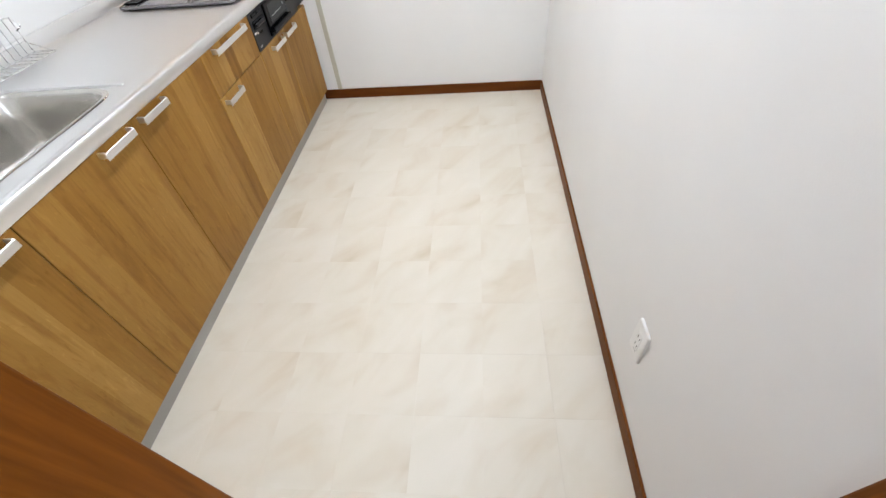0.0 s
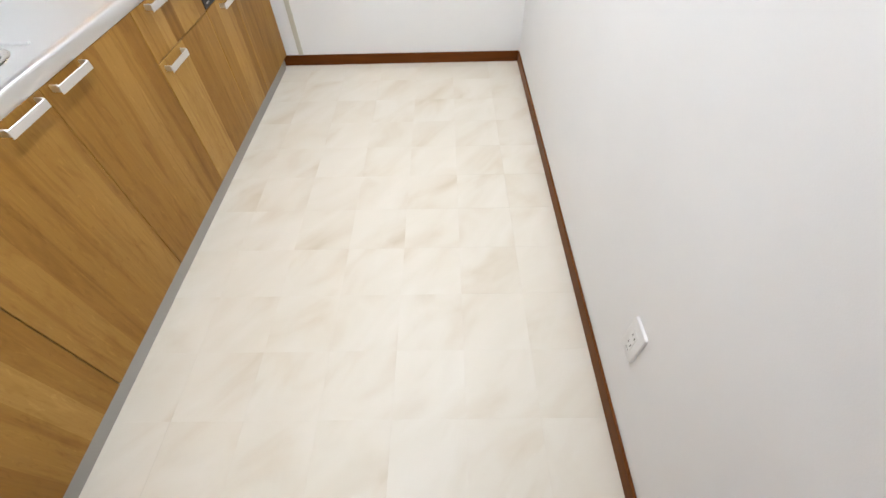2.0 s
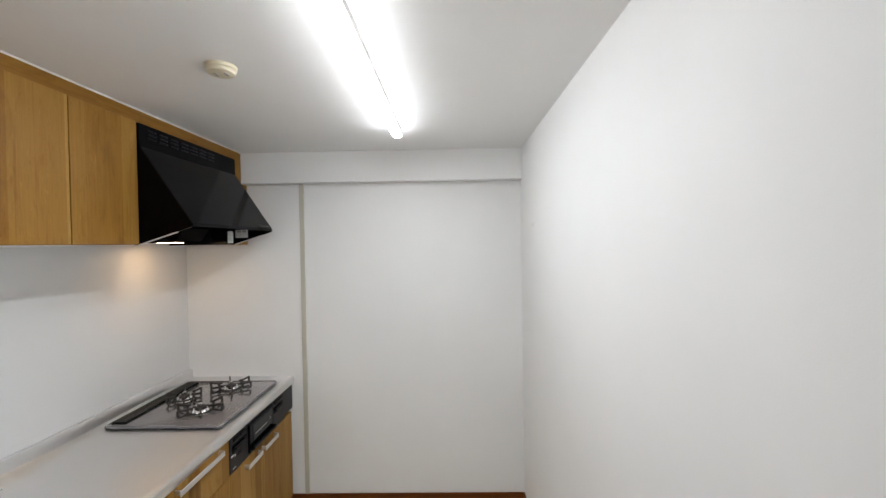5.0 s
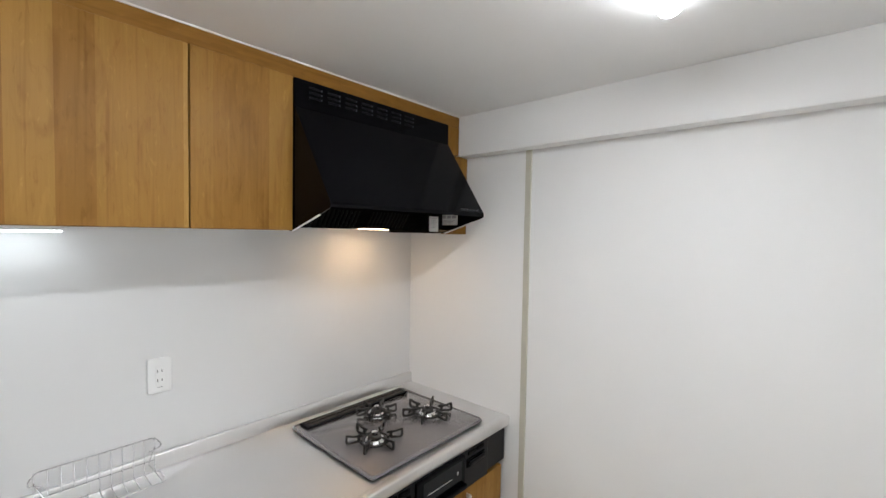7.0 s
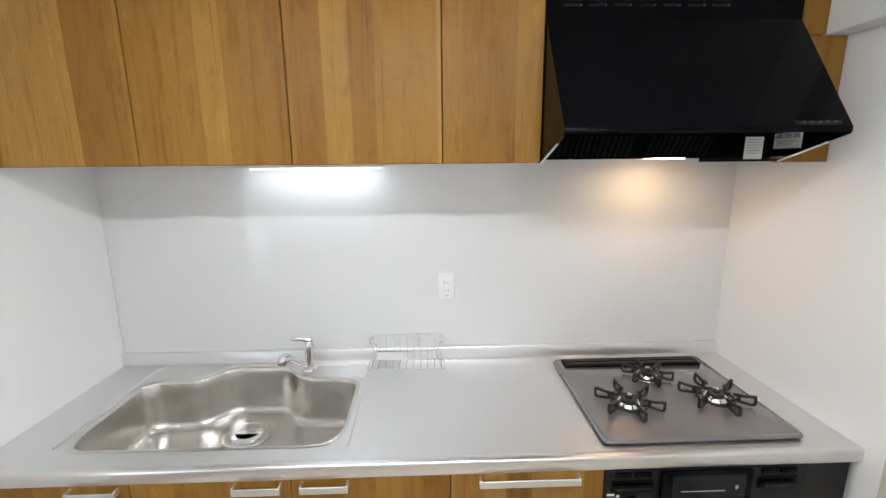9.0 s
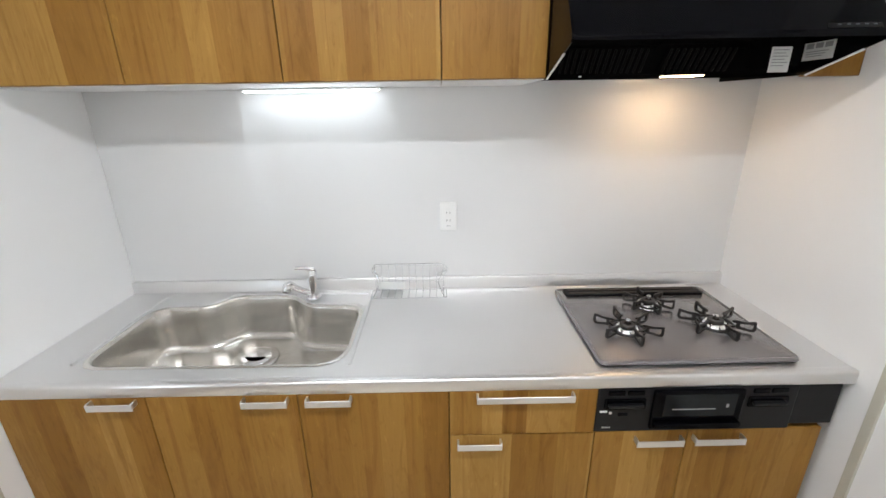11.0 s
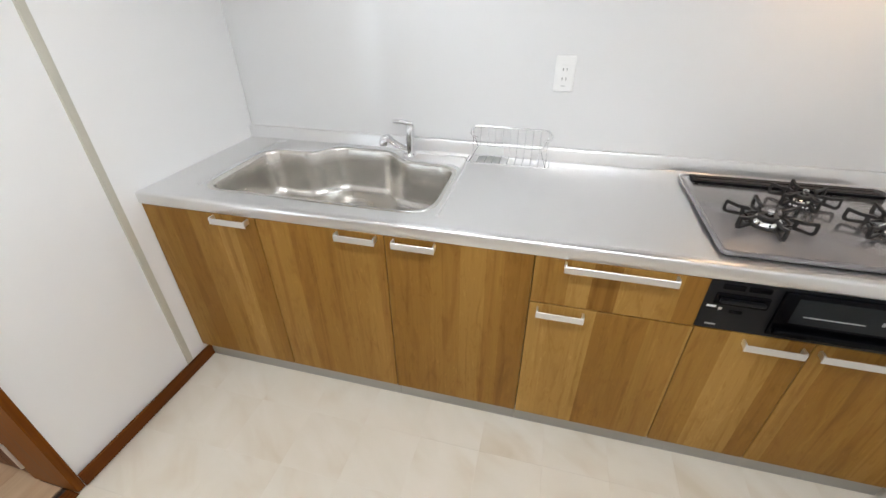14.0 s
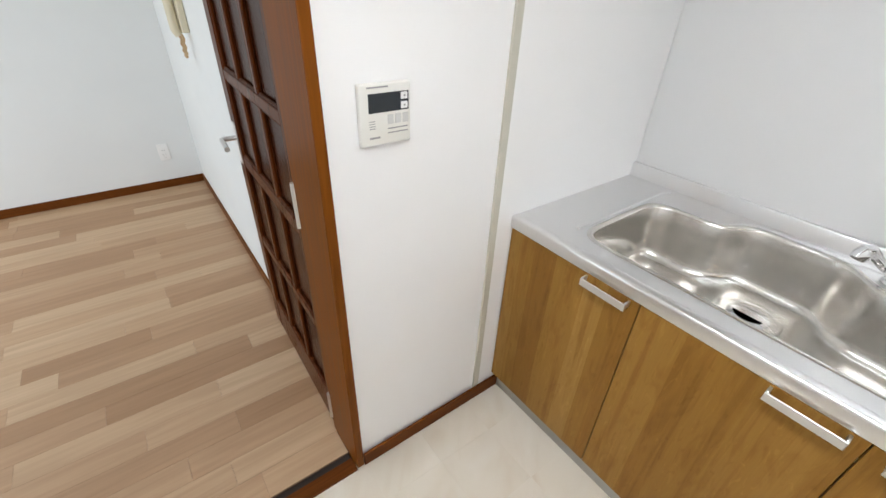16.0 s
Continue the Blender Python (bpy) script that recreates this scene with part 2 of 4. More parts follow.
base_of(HOBTOP, ramp(HOBTOP, _n.outputs[0], [(0.35, (0.19, 0.178, 0.182)), (0.65, (0.26, 0.245, 0.25))]).outputs[0])
HOBTOP.node_tree.nodes["Principled BSDF"].inputs["Coat Weight"].default_value = 0.6
HOBTOP.node_tree.nodes["Principled BSDF"].inputs["Coat Roughness"].default_value = 0.10
GLASS_DARK = material("dark_oven_glass", (0.010, 0.012, 0.013), 0.05)
GLASS_DARK.node_tree.nodes["Principled BSDF"].inputs["Specular IOR Level"].default_value = 0.2
WHITE_PLASTIC = material("white_plastic", (0.86, 0.86, 0.85), 0.32)
CREAM_PLASTIC = material("cream_plastic", (0.66, 0.60, 0.44), 0.4)
CORD = material("tan_cord", (0.50, 0.34, 0.18), 0.5)
# for the hood's buttons and the imitated glints at its vent slots
BUTTON_GLINT = material("dim_button_glint", (0.12, 0.14, 0.15), 0.4)
GREY_PLASTIC = material("grey_print", (0.33, 0.33, 0.33), 0.5)
LCD = material("dark_display", (0.03, 0.036, 0.042), 0.12)
PALE_KEY = material("pale_grey_key", (0.62, 0.62, 0.60), 0.45)
IVORY = material("warm_white_plastic", (0.80, 0.79, 0.74), 0.35)
PAPER = material("white_sticker", (0.75, 0.76, 0.74), 0.5)
TUBE_LIGHT = glowing("lamp_diffuser", (0.935, 0.965, 1.0), TUBE_GLOW)
BAR_LIGHT = glowing("bar_diffuser", (0.86, 0.94, 1.0), BAR_GLOW)
HOOD_LIGHT = glowing("warm_lens", (1.0, 0.66, 0.36), HOOD_GLOW)

# ---- mesh helpers ----


def mesh_of(bm, name, mat, smooth=False):
    bmesh.ops.recalc_face_normals(bm, faces=bm.faces[:])
    me = bpy.data.meshes.new(name)
    bm.to_mesh(me)
    bm.free()
    for mm in (mat if isinstance(mat, (list, tuple)) else [mat]):
        me.materials.append(mm)
    for p in me.polygons:
        p.use_smooth = smooth
    if smooth:
        me.set_sharp_from_angle(angle=radians(38))
    return me


def part(name, bm, mat, parent=None, label="", smooth=False):
    ob = new(name, mesh_of(bm, name, mat, smooth))
    if parent:
        ob.parent = parent
    if label:
        ob["label"] = label
    return ob


def thing(name, label, category, group="", kind=""):
    return tagged(new(name), label, category, group, kind)


def solid(name, bm, mat, label="", category="", kind="", group="", smooth=False):
    return tagged(part(name, bm, mat, None, "", smooth), label, category, group, kind)


def box(x0, x1, y0, y1, z0, z1, bevel=0.0, seg=2, bm=None):
    bm2 = bmesh.new()
    bmesh.ops.create_cube(bm2, size=1)
    for v in bm2.verts:
        v.co = Vector(((x0 + x1) / 2 + v.co.x * (x1 - x0), (y0 + y1) / 2 + v.co.y * (y1 - y0), (z0 + z1) / 2 + v.co.z * (z1 - z0)))
    if bevel:
        bmesh.ops.bevel(bm2, geom=bm2.edges[:], offset=bevel, segments=seg, profile=0.5, affect="EDGES")
    return merge(bm, bm2)


def merge(bm, bm2):
    if bm is None:
        return bm2
    me = bpy.data.meshes.new("scratch")
    bm2.to_mesh(me)
    bm2.free()
    bm.from_mesh(me)
    bpy.data.meshes.remove(me)
    return bm


def tube(points, r, n=8, closed=False, bm=None):
    """A round bar along a line of points."""
    bm = bm or bmesh.new()
    pts = [Vector(p) for p in points]
    rings, up = [], None
    for i, p in enumerate(pts):
        a = pts[i - 1] if (i or closed) else p
        b = pts[(i + 1) % len(pts)] if (i + 1 < len(pts) or closed) else p
        d = (b - a).normalized()
        if up is None:
            up = Vector((0, 0, 1)) if abs(d.z) < 0.9 else Vector((1, 0, 0))
        side = d.cross(up).normalized()
        up = side.cross(d).normalized()
        rr = r[i] if isinstance(r, (list, tuple)) else r
        rings.append([bm.verts.new(p + rr * (math.cos(k * math.tau / n) * side + math.sin(k * math.tau / n) * up)) for k in range(n)])
    for i in range(len(rings) if closed else len(rings) - 1):
        a, b = rings[i], rings[(i + 1) % len(rings)]
        for k in range(n):
            bm.faces.new((a[k], a[(k + 1) % n], b[(k + 1) % n], b[k]))
    if not closed:
        bm.faces.new(rings[0][::-1])
        bm.faces.new(rings[-1])
    return bm


def rounded(points, radius, n=5):
    """A line with its inner corners rounded."""
    pts = [Vector(p) for p in points]
    out = [pts[0]]
    for a, b, c in zip(pts, pts[1:], pts[2:]):
        r = min(radius, (a - b).length * 0.48, (c - b).length * 0.48)
        p, q = b + (a - b).normalized() * r, b + (c - b).normalized() * r
        for k in range(n + 1):
            t = k / n
            out.append((1 - t) ** 2 * p + 2 * t * (1 - t) * b + t * t * q)
    return out + [pts[-1]]


def lathe(profile, n=32, bm=None, centre=(0, 0, 0)):
    """Turns a line of (radius, height) round the upright axis."""
    bm = bm or bmesh.new()
    c = Vector(centre)
    rings = [[bm.verts.new(c + Vector((max(r, 1e-4) * math.cos(k * math.tau / n), max(r, 1e-4) * math.sin(k * math.tau / n), z))) for k in range(n)] for r, z in profile]
    for a, b in zip(rings, rings[1:]):
        for k in range(n):
            bm.faces.new((a[k], a[(k + 1) % n], b[(k + 1) % n], b[k]))
    bm.faces.new(rings[0])
    bm.faces.new(rings[-1])
    return bm


def prism_y(outline, y0, y1, bevel=0.0, bm=None):
    """A plate with an (x, z) outline, between two y."""
    bm2 = bmesh.new()
    a = [bm2.verts.new((x, y0, z)) for x, z in outline]
    b = [bm2.verts.new((x, y1, z)) for x, z in outline]
    bm2.faces.new(a)
    bm2.faces.new(b[::-1])
    for i in range(len(a)):
        j = (i + 1) % len(a)
        bm2.faces.new((a[i], b[i], b[j], a[j]))
    if bevel:
        bmesh.ops.bevel(bm2, geom=bm2.edges[:], offset=bevel, segments=2, profile=0.5, affect="EDGES")
    return merge(bm, bm2)


# ---- the setting ----
FAR, RIGHT, BACK = 2.55, 2.070, -0.168      # far wall, right wall, back face of the entry wall
RX0, RX1, RY0 = 1.19, 3.8, -2.80            # the room beyond the door
JL, JH = 1.252, 1.98                        # door opening

solid("subfloor", box(-0.15, 2.2, -0.01, 2.7, -0.12, -0.004), JOINT, "beige joints of the kitchen floor", "floor", "structure")
solid("ceiling", box(-0.15, 2.2, BACK, 2.7, CEIL, CEIL + 0.12), CEILING, "matt white papered kitchen ceiling", "ceiling", "structure")
solid("wall_west", box(-0.15, -0.006, BACK, 2.7, -0.004, CEIL), WALLPAPER, "white wall behind the kitchen counter", "wall", "structure")
solid("wall_north", box(0.72, RIGHT, FAR, 2.7, -0.004, CEIL), WALLPAPER, "white papered end wall of the kitchen", "wall", "structure")
solid("wall_north_2", box(-0.006, 0.72, FAR + 0.004, 2.7, -0.004, CEIL), WALLPAPER, "white wall behind the gloss end panel", "wall", "structure")
solid("wall_east", box(RIGHT, 2.2, 0.0, 2.7, -0.004, CEIL), WALLPAPER, "long white textured wallpaper wall", "wall", "structure")
solid("wall_south", box(0.735, 1.227, BACK, 0.0, -0.004, CEIL), WALLPAPER, "white papered wall beside the door opening", "wall", "structure")
solid("wall_south_2", box(-0.006, 0.735, BACK, -0.004, -0.004, CEIL), WALLPAPER, "white wall behind the gloss side panel", "wall", "structure")
solid("wall_south_3", box(1.227, 2.2, BACK, 0.0, JH + 0.03, CEIL), WALLPAPER, "white wall over the door opening", "wall", "structure")
solid("ceiling_beam", box(-0.006, RIGHT, 2.48, FAR, 1.982, CEIL, 0.003), WALLPAPER, "white papered beam along the ceiling edge", "beam", "structure")
solid("splash_panel", box(-0.006, 0.0, 0.004, FAR, 0.70, CEIL), SPLASH, "glossy white kitchen wall panel", "wall panel", "structure")
solid("side_panel", box(0.0, 0.718, -0.004, 0.003, -0.004, CEIL), PANEL, "glossy white kitchen side wall panel", "wall panel", "structure")
solid("end_panel", box(0.0, 0.710, FAR - 0.003, FAR + 0.004, -0.004, 1.982), PANEL, "glossy white kitchen end wall panel", "wall panel", "structure")
solid("joint_strip", box(0.718, 0.744, -0.004, 0.007, 0.03, CEIL, 0.002), STRIP, "cream plastic strip joining panel and wallpaper", "trim", "structure")
solid("joint_strip", box(0.710, 0.738, FAR - 0.007, FAR + 0.002, 0.03, 1.982, 0.002), STRIP, "cream plastic strip joining panel and wallpaper", "trim", "structure")
BB = "glossy brown wooden baseboard"
solid("baseboard", box(0.61, RIGHT - 0.009, FAR - 0.010, FAR - 0.0, 0.0, 0.062, 0.002), TRIM_X, BB, "baseboard", "structure")
solid("baseboard", box(RIGHT - 0.009, RIGHT, 0.0, FAR, 0.0, 0.06, 0.002), TRIM_Y, BB, "baseboard", "structure")
solid("baseboard", box(0.61, 1.226, 0.0075, 0.016, 0.0, 0.06, 0.002), TRIM_X, BB, "baseboard", "structure")

# door frame and threshold
fr = thing("door_frame", "reddish brown varnished wooden door frame", "door frame", kind="structure")
part("jamb", box(1.227, JL, BACK - 0.012, 0.012, 0.0, JH + 0.03, 0.003), TRIM_Z, fr)
part("jamb", box(RIGHT - 0.014, RIGHT + 0.03, BACK - 0.012, 0.004, 0.0, JH + 0.03, 0.003), TRIM_Z, fr)
part("head", box(1.253, RIGHT - 0.015, BACK - 0.012, 0.012, JH, JH + 0.03, 0.003), TRIM_X, fr)
part("threshold", box(1.253, RIGHT - 0.015, -0.034, 0.016, -0.02, 0.006, 0.003), TRIM_X, fr, "worn brown wooden sill")
part("gap", box(1.253, RIGHT - 0.015, -0.062, -0.0345, -0.03, -0.012), DARK_GAP, fr, "dark groove behind the sill")

# the room beyond
solid("room_subfloor", box(1.0, RX1 + 0.1, RY0 - 0.1, -0.062, -0.12, -0.006), PLANK_GAP, "dark joints of the plank floor", "floor", "structure")
solid("room_ceiling", box(1.0, RX1 + 0.1, RY0 - 0.1, BACK, 2.40, 2.5), CEILING, "white ceiling of the next room", "ceiling", "structure")
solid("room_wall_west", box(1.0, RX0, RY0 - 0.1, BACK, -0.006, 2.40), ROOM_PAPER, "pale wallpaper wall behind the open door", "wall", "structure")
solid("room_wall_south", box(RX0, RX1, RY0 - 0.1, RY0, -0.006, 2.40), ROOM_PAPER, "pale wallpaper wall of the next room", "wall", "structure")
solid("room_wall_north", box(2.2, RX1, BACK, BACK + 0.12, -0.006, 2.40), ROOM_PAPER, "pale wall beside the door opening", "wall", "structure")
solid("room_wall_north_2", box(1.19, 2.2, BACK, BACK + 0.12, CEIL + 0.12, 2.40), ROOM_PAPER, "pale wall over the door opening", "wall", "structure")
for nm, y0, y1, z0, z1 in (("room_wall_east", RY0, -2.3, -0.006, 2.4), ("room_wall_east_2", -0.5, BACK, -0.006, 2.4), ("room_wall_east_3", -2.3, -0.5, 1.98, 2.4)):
    solid(nm, box(RX1, RX1 + 0.1, y0, y1, z0, z1), ROOM_PAPER, "unseen pale wall round the assumed window opening", "wall", "structure")
# assumed window, out of view: frames the added lamps for the splash panel's reflection
win = thing("assumed_window", "assumed tall white-framed balcony window with a low rail, unseen", "window", kind="structure")
for y in (-2.3, -0.535):
    part("window_frame", box(RX1 + 0.01, RX1 + 0.07, y, y + 0.035, 0.0, 1.98, 0.003), WHITE_PLASTIC, win)
for z0, z1 in ((0.0, 0.045), (0.475, 0.575), (1.94, 1.98)):
    part("rail", box(RX1 + 0.011, RX1 + 0.069, -2.2645, -0.5355, z0, z1, 0.003), WHITE_PLASTIC, win)
solid("baseboard", box(RX0, RX0 + 0.008, RY0 + 0.009, BACK - 0.013, 0.0, 0.06, 0.002), TRIM_Y, BB, "baseboard", "structure")
solid("baseboard", box(RX0, RX1, RY0, RY0 + 0.008, 0.0, 0.06, 0.002), TRIM_X, BB, "baseboard", "structure")


def ceiling_lamp():
    t = thing("ceiling_light", "slim white linear ceiling lamp, switched on", "ceiling light")
    part("housing", box(1.366, 1.408, 0.425, 2.026, CEIL - 0.031, CEIL, 0.003), WHITE_PLASTIC, t)
    outline = [(1.387 + 0.0225 * u, CEIL - 0.0345 - 0.009 * (1 - u * u)) for u in np.linspace(-1.0, 1.0, 14)]
    outline = [(1.3645, CEIL - 0.0315)] + outline + [(1.4095, CEIL - 0.0315)]
    part("diffuser", prism_y(outline, 0.42, 2.028), TUBE_LIGHT, t, "glowing white diffuser", True)


def ceiling_rose():
    t = thing("ceiling_rose", "cream round electrical ceiling rose, unused", "ceiling rose")
    m = Vector((0.935, 1.285, CEIL))
    part("body", lathe([(0.046, 0), (0.046, -0.010), (0.042, -0.014), (0.040, -0.022), (0.036, -0.025), (0.0, -0.025)], 36, None, m), CREAM_PLASTIC, t, smooth=True)
    for s in (-1, 1):
        part("slot", box(m.x - 0.004 + s * 0.016, m.x + 0.004 + s * 0.016, m.y - 0.012, m.y + 0.012, CEIL - 0.0262, CEIL - 0.0245), GREY_PLASTIC, t, "dark contact slot")


# ---- kitchen counter ----
TOP, FRONT, DOORX = 0.803, 0.655, 0.652


def inset(poly, d):
    """The corners of a counter-clockwise outline, moved inward by d."""
    out = []
    for i, p in enumerate(poly):
        a, b = poly[i - 1], poly[(i + 1) % len(poly)]
        e1, e2 = (p - a).normalized(), (b - p).normalized()
        n1, n2 = Vector((-e1.y, e1.x)), Vector((-e2.y, e2.x))
        k = 1 + n1.dot(n2)
        out.append(p + d * (n1 + n2) / max(k, 0.2))
    return out


def fillet(poly, radii, n=6):
    out = []
    for i, b in enumerate(poly):
        a, c = poly[i - 1], poly[(i + 1) % len(poly)]
        r = min(radii[i], (a - b).length * 0.49, (c - b).length * 0.49)
        p, q = b + (a - b).normalized() * r, b + (c - b).normalized() * r
        for k in range(n + 1):
            t = k / n
            out.append((1 - t) ** 2 * p + 2 * t * (1 - t) * b + t * t * q)
    return out


BOWL = [Vector(p) for p in ((0.560, 0.200), (0.564, 1.016), (0.182, 1.012), (0.162, 0.790), (0.072, 0.705), (0.068, 0.480), (0.165, 0.400), (0.170, 0.196))]
BOWL_R = [0.085, 0.11, 0.07, 0.05, 0.042, 0.042, 0.05, 0.075]
DRAIN = Vector((0.240, 0.59))


def ring(bm, pts, z):
    return [bm.verts.new((p.x, p.y, z)) for p in pts]


def loft(bm, a, b):
    for i in range(len(a)):
        j = (i + 1) % len(a)
        bm.faces.new((a[i], a[j], b[j], b[i]))


def fill_between(bm, a, b):
    """Fills the flat between an outer and an inner ring of vertices."""
    edges = []
    for loop in (a, b):
        for i in range(len(loop)):
            e = bm.edges.get((loop[i], loop[(i + 1) % len(loop)])) or bm.edges.new((loop[i], loop[(i + 1) % len(loop)]))
            edges.append(e)
    bmesh.ops.triangle_fill(bm, use_beauty=True, edges=edges, normal=(0, 0, 1))


def worktop():
    t = thing("worktop", "brushed stainless steel kitchen worktop with raised edges", "worktop")
    bm = bmesh.new()
    outer = ring(bm, [Vector(p) for p in ((0.628, 0.004), (0.628, FAR - 0.004), (0.030, FAR - 0.004), (0.030, 0.004))], TOP - 0.004)
    # the hole is a little wider than the bowl, closed by the bowl's rim
    hole = ring(bm, fillet(inset(BOWL, -0.012), BOWL_R), TOP - 0.004)
    fill_between(bm, outer, hole)
    part("top_sheet", bm, STEEL, t)
    # rolled front edge: a low bead, a round nose, a folded lower lip
    nose = [(0.628, TOP - 0.004), (0.632, TOP - 0.0025), (0.638, TOP - 0.0018), (0.648, TOP - 0.0022), (0.6525, TOP - 0.004), (0.6552, TOP - 0.0075), (0.656, TOP - 0.012), (0.656, TOP - 0.040), (0.654, TOP - 0.0445), (0.63, TOP - 0.045), (0.628, TOP - 0.02)]
    part("front_edge", prism_y(nose, 0.0035, FAR - 0.0035), STEEL, t, smooth=True)
    up = [(0.030, TOP - 0.004), (0.0225, TOP - 0.002), (0.0205, TOP + 0.004), (0.020, 0.846), (0.017, 0.850), (0.003, 0.850), (0.002, 0.79), (0.030, 0.79)]
    part("upstand", prism_y(up, 0.0035, FAR - 0.0035), STEEL, t, smooth=True)


def sink():
    t = thing("sink", "wavy-backed stainless steel kitchen sink bowl, empty", "sink")
    bm = bmesh.new()
    profile = ((-0.014, 0.0035), (-0.010, 0.001), (-0.004, 0.0012), (0.0, 0.004), (0.003, 0.012), (0.009, 0.10), (0.012, 0.148), (0.015, 0.163), (0.020, 0.174), (0.027, 0.182), (0.036, 0.187), (0.046, 0.1895), (0.054, 0.1904))
    layers = [(d, TOP - z) for d, z in profile]
    prev = None
    for d, z in layers:
        r = ring(bm, fillet(inset(BOWL, d), BOWL_R), z)
        if prev:
            loft(bm, prev, r)
        prev = r
    # the floor falls evenly to the round drain
    floor_line = fillet(inset(BOWL, layers[-1][0]), BOWL_R)
    for f, z in ((0.25, 0.1908), (0.55, 0.1914), (0.85, 0.1919), (1.0, 0.1925)):
        pts = [p.lerp(DRAIN + 0.086 * (p - DRAIN).normalized(), f) for p in floor_line]
        r = ring(bm, pts, TOP - z)
        loft(bm, prev, r)
        prev = r
    part("bowl", bm, SINK_STEEL, t, smooth=True)
    # raised bead round the sink, with the tap ledge behind
    zb = TOP - 0.0035
    left = rounded([(0.548, 0.170, zb), (0.075, 0.168, zb), (0.040, 0.196, zb)], 0.03)
    part("rim_bead", tube(left, [0.0055] * (len(left) - 1) + [0.0085], 10), STEEL, t, smooth=True)
    wave = rounded([(0.150, 0.392, zb), (0.085, 0.436, zb), (0.048, 0.448, zb), (0.046, 0.52, zb), (0.046, 0.70, zb), (0.056, 0.95, zb), (0.058, 1.030, zb), (0.100, 1.040, zb), (0.572, 1.044, zb)], 0.025)
    part("rim_bead", tube(wave, 0.0055, 10), STEEL, t, smooth=True)
    ledge = rounded([(0.140, 0.835, zb), (0.150, 0.90, zb), (0.155, 1.0, zb), (0.185, 1.028, zb)], 0.03)
    part("ledge_bead", tube(ledge, 0.005, 10), STEEL, t, smooth=True)
    z = TOP - 0.190
    o = (DRAIN.x, DRAIN.y, z)
    part("drain_ring", lathe([(0.088, 0.001), (0.083, 0.004), (0.074, 0.003), (0.068, -0.006), (0.065, -0.012), (0.0, -0.012)], 40, None, o), SINK_STEEL, t, smooth=True)
    part("drain_cover", lathe([(0.060, -0.011), (0.060, -0.001), (0.055, 0.003), (0.0, 0.004)], 36, None, o), CHROME, t, "round steel strainer cover", True)
    bm = bmesh.new()
    arc = [bm.verts.new((o[0] - 0.016 + 0.046 * math.cos(a), o[1] + 0.046 * math.sin(a), z + 0.0055)) for a in np.linspace(-1.15, 1.15, 12)]
    bm.faces.new(arc)
    bmesh.ops.extrude_face_region(bm, geom=bm.faces[:])
    part("drain_opening", bm, DARK_GAP, t, "dark opening of the strainer")


def faucet():
    t = thing("faucet", "chrome single-lever kitchen faucet on the sink ledge", "faucet")
    x, y, z = 0.092, 0.800, TOP - 0.002
    part("base", lathe([(0.030, 0), (0.030, 0.004), (0.026, 0.010), (0.0, 0.011)], 28, None, (x, y, z)), CHROME, t, smooth=True)
    part("body", tube([(x, y, z + 0.008), (x, y, z + 0.05), (x - 0.003, y + 0.004, z + 0.10), (x - 0.004, y + 0.006, z + 0.118), (x - 0.004, y + 0.006, z + 0.124)], [0.018, 0.0175, 0.017, 0.0165, 0.012], 20), CHROME, t, smooth=True)
    part("spout", tube([(x, y - 0.002, z + 0.014), (x + 0.030, y - 0.040, z + 0.050), (x + 0.050, y - 0.066, z + 0.076)], [0.013, 0.0125, 0.013], 16), CHROME, t, smooth=True)
    part("spray_head", tube([(x + 0.044, y - 0.058, z + 0.072), (x + 0.052, y - 0.070, z + 0.080), (x + 0.059, y - 0.078, z + 0.078), (x + 0.064, y - 0.083, z + 0.068), (x + 0.066, y - 0.085, z + 0.056)], [0.013, 0.018, 0.021, 0.020, 0.017], 18), CHROME, t, smooth=True)
    lever = rounded([(x - 0.004, y + 0.012, z + 0.124), (x - 0.002, y - 0.02, z + 0.133), (x + 0.004, y - 0.062, z + 0.134)], 0.02)
    part("lever", tube(lever, [0.013] + [0.010] * (len(lever) - 2) + [0.007], 12), CHROME, t, smooth=True)


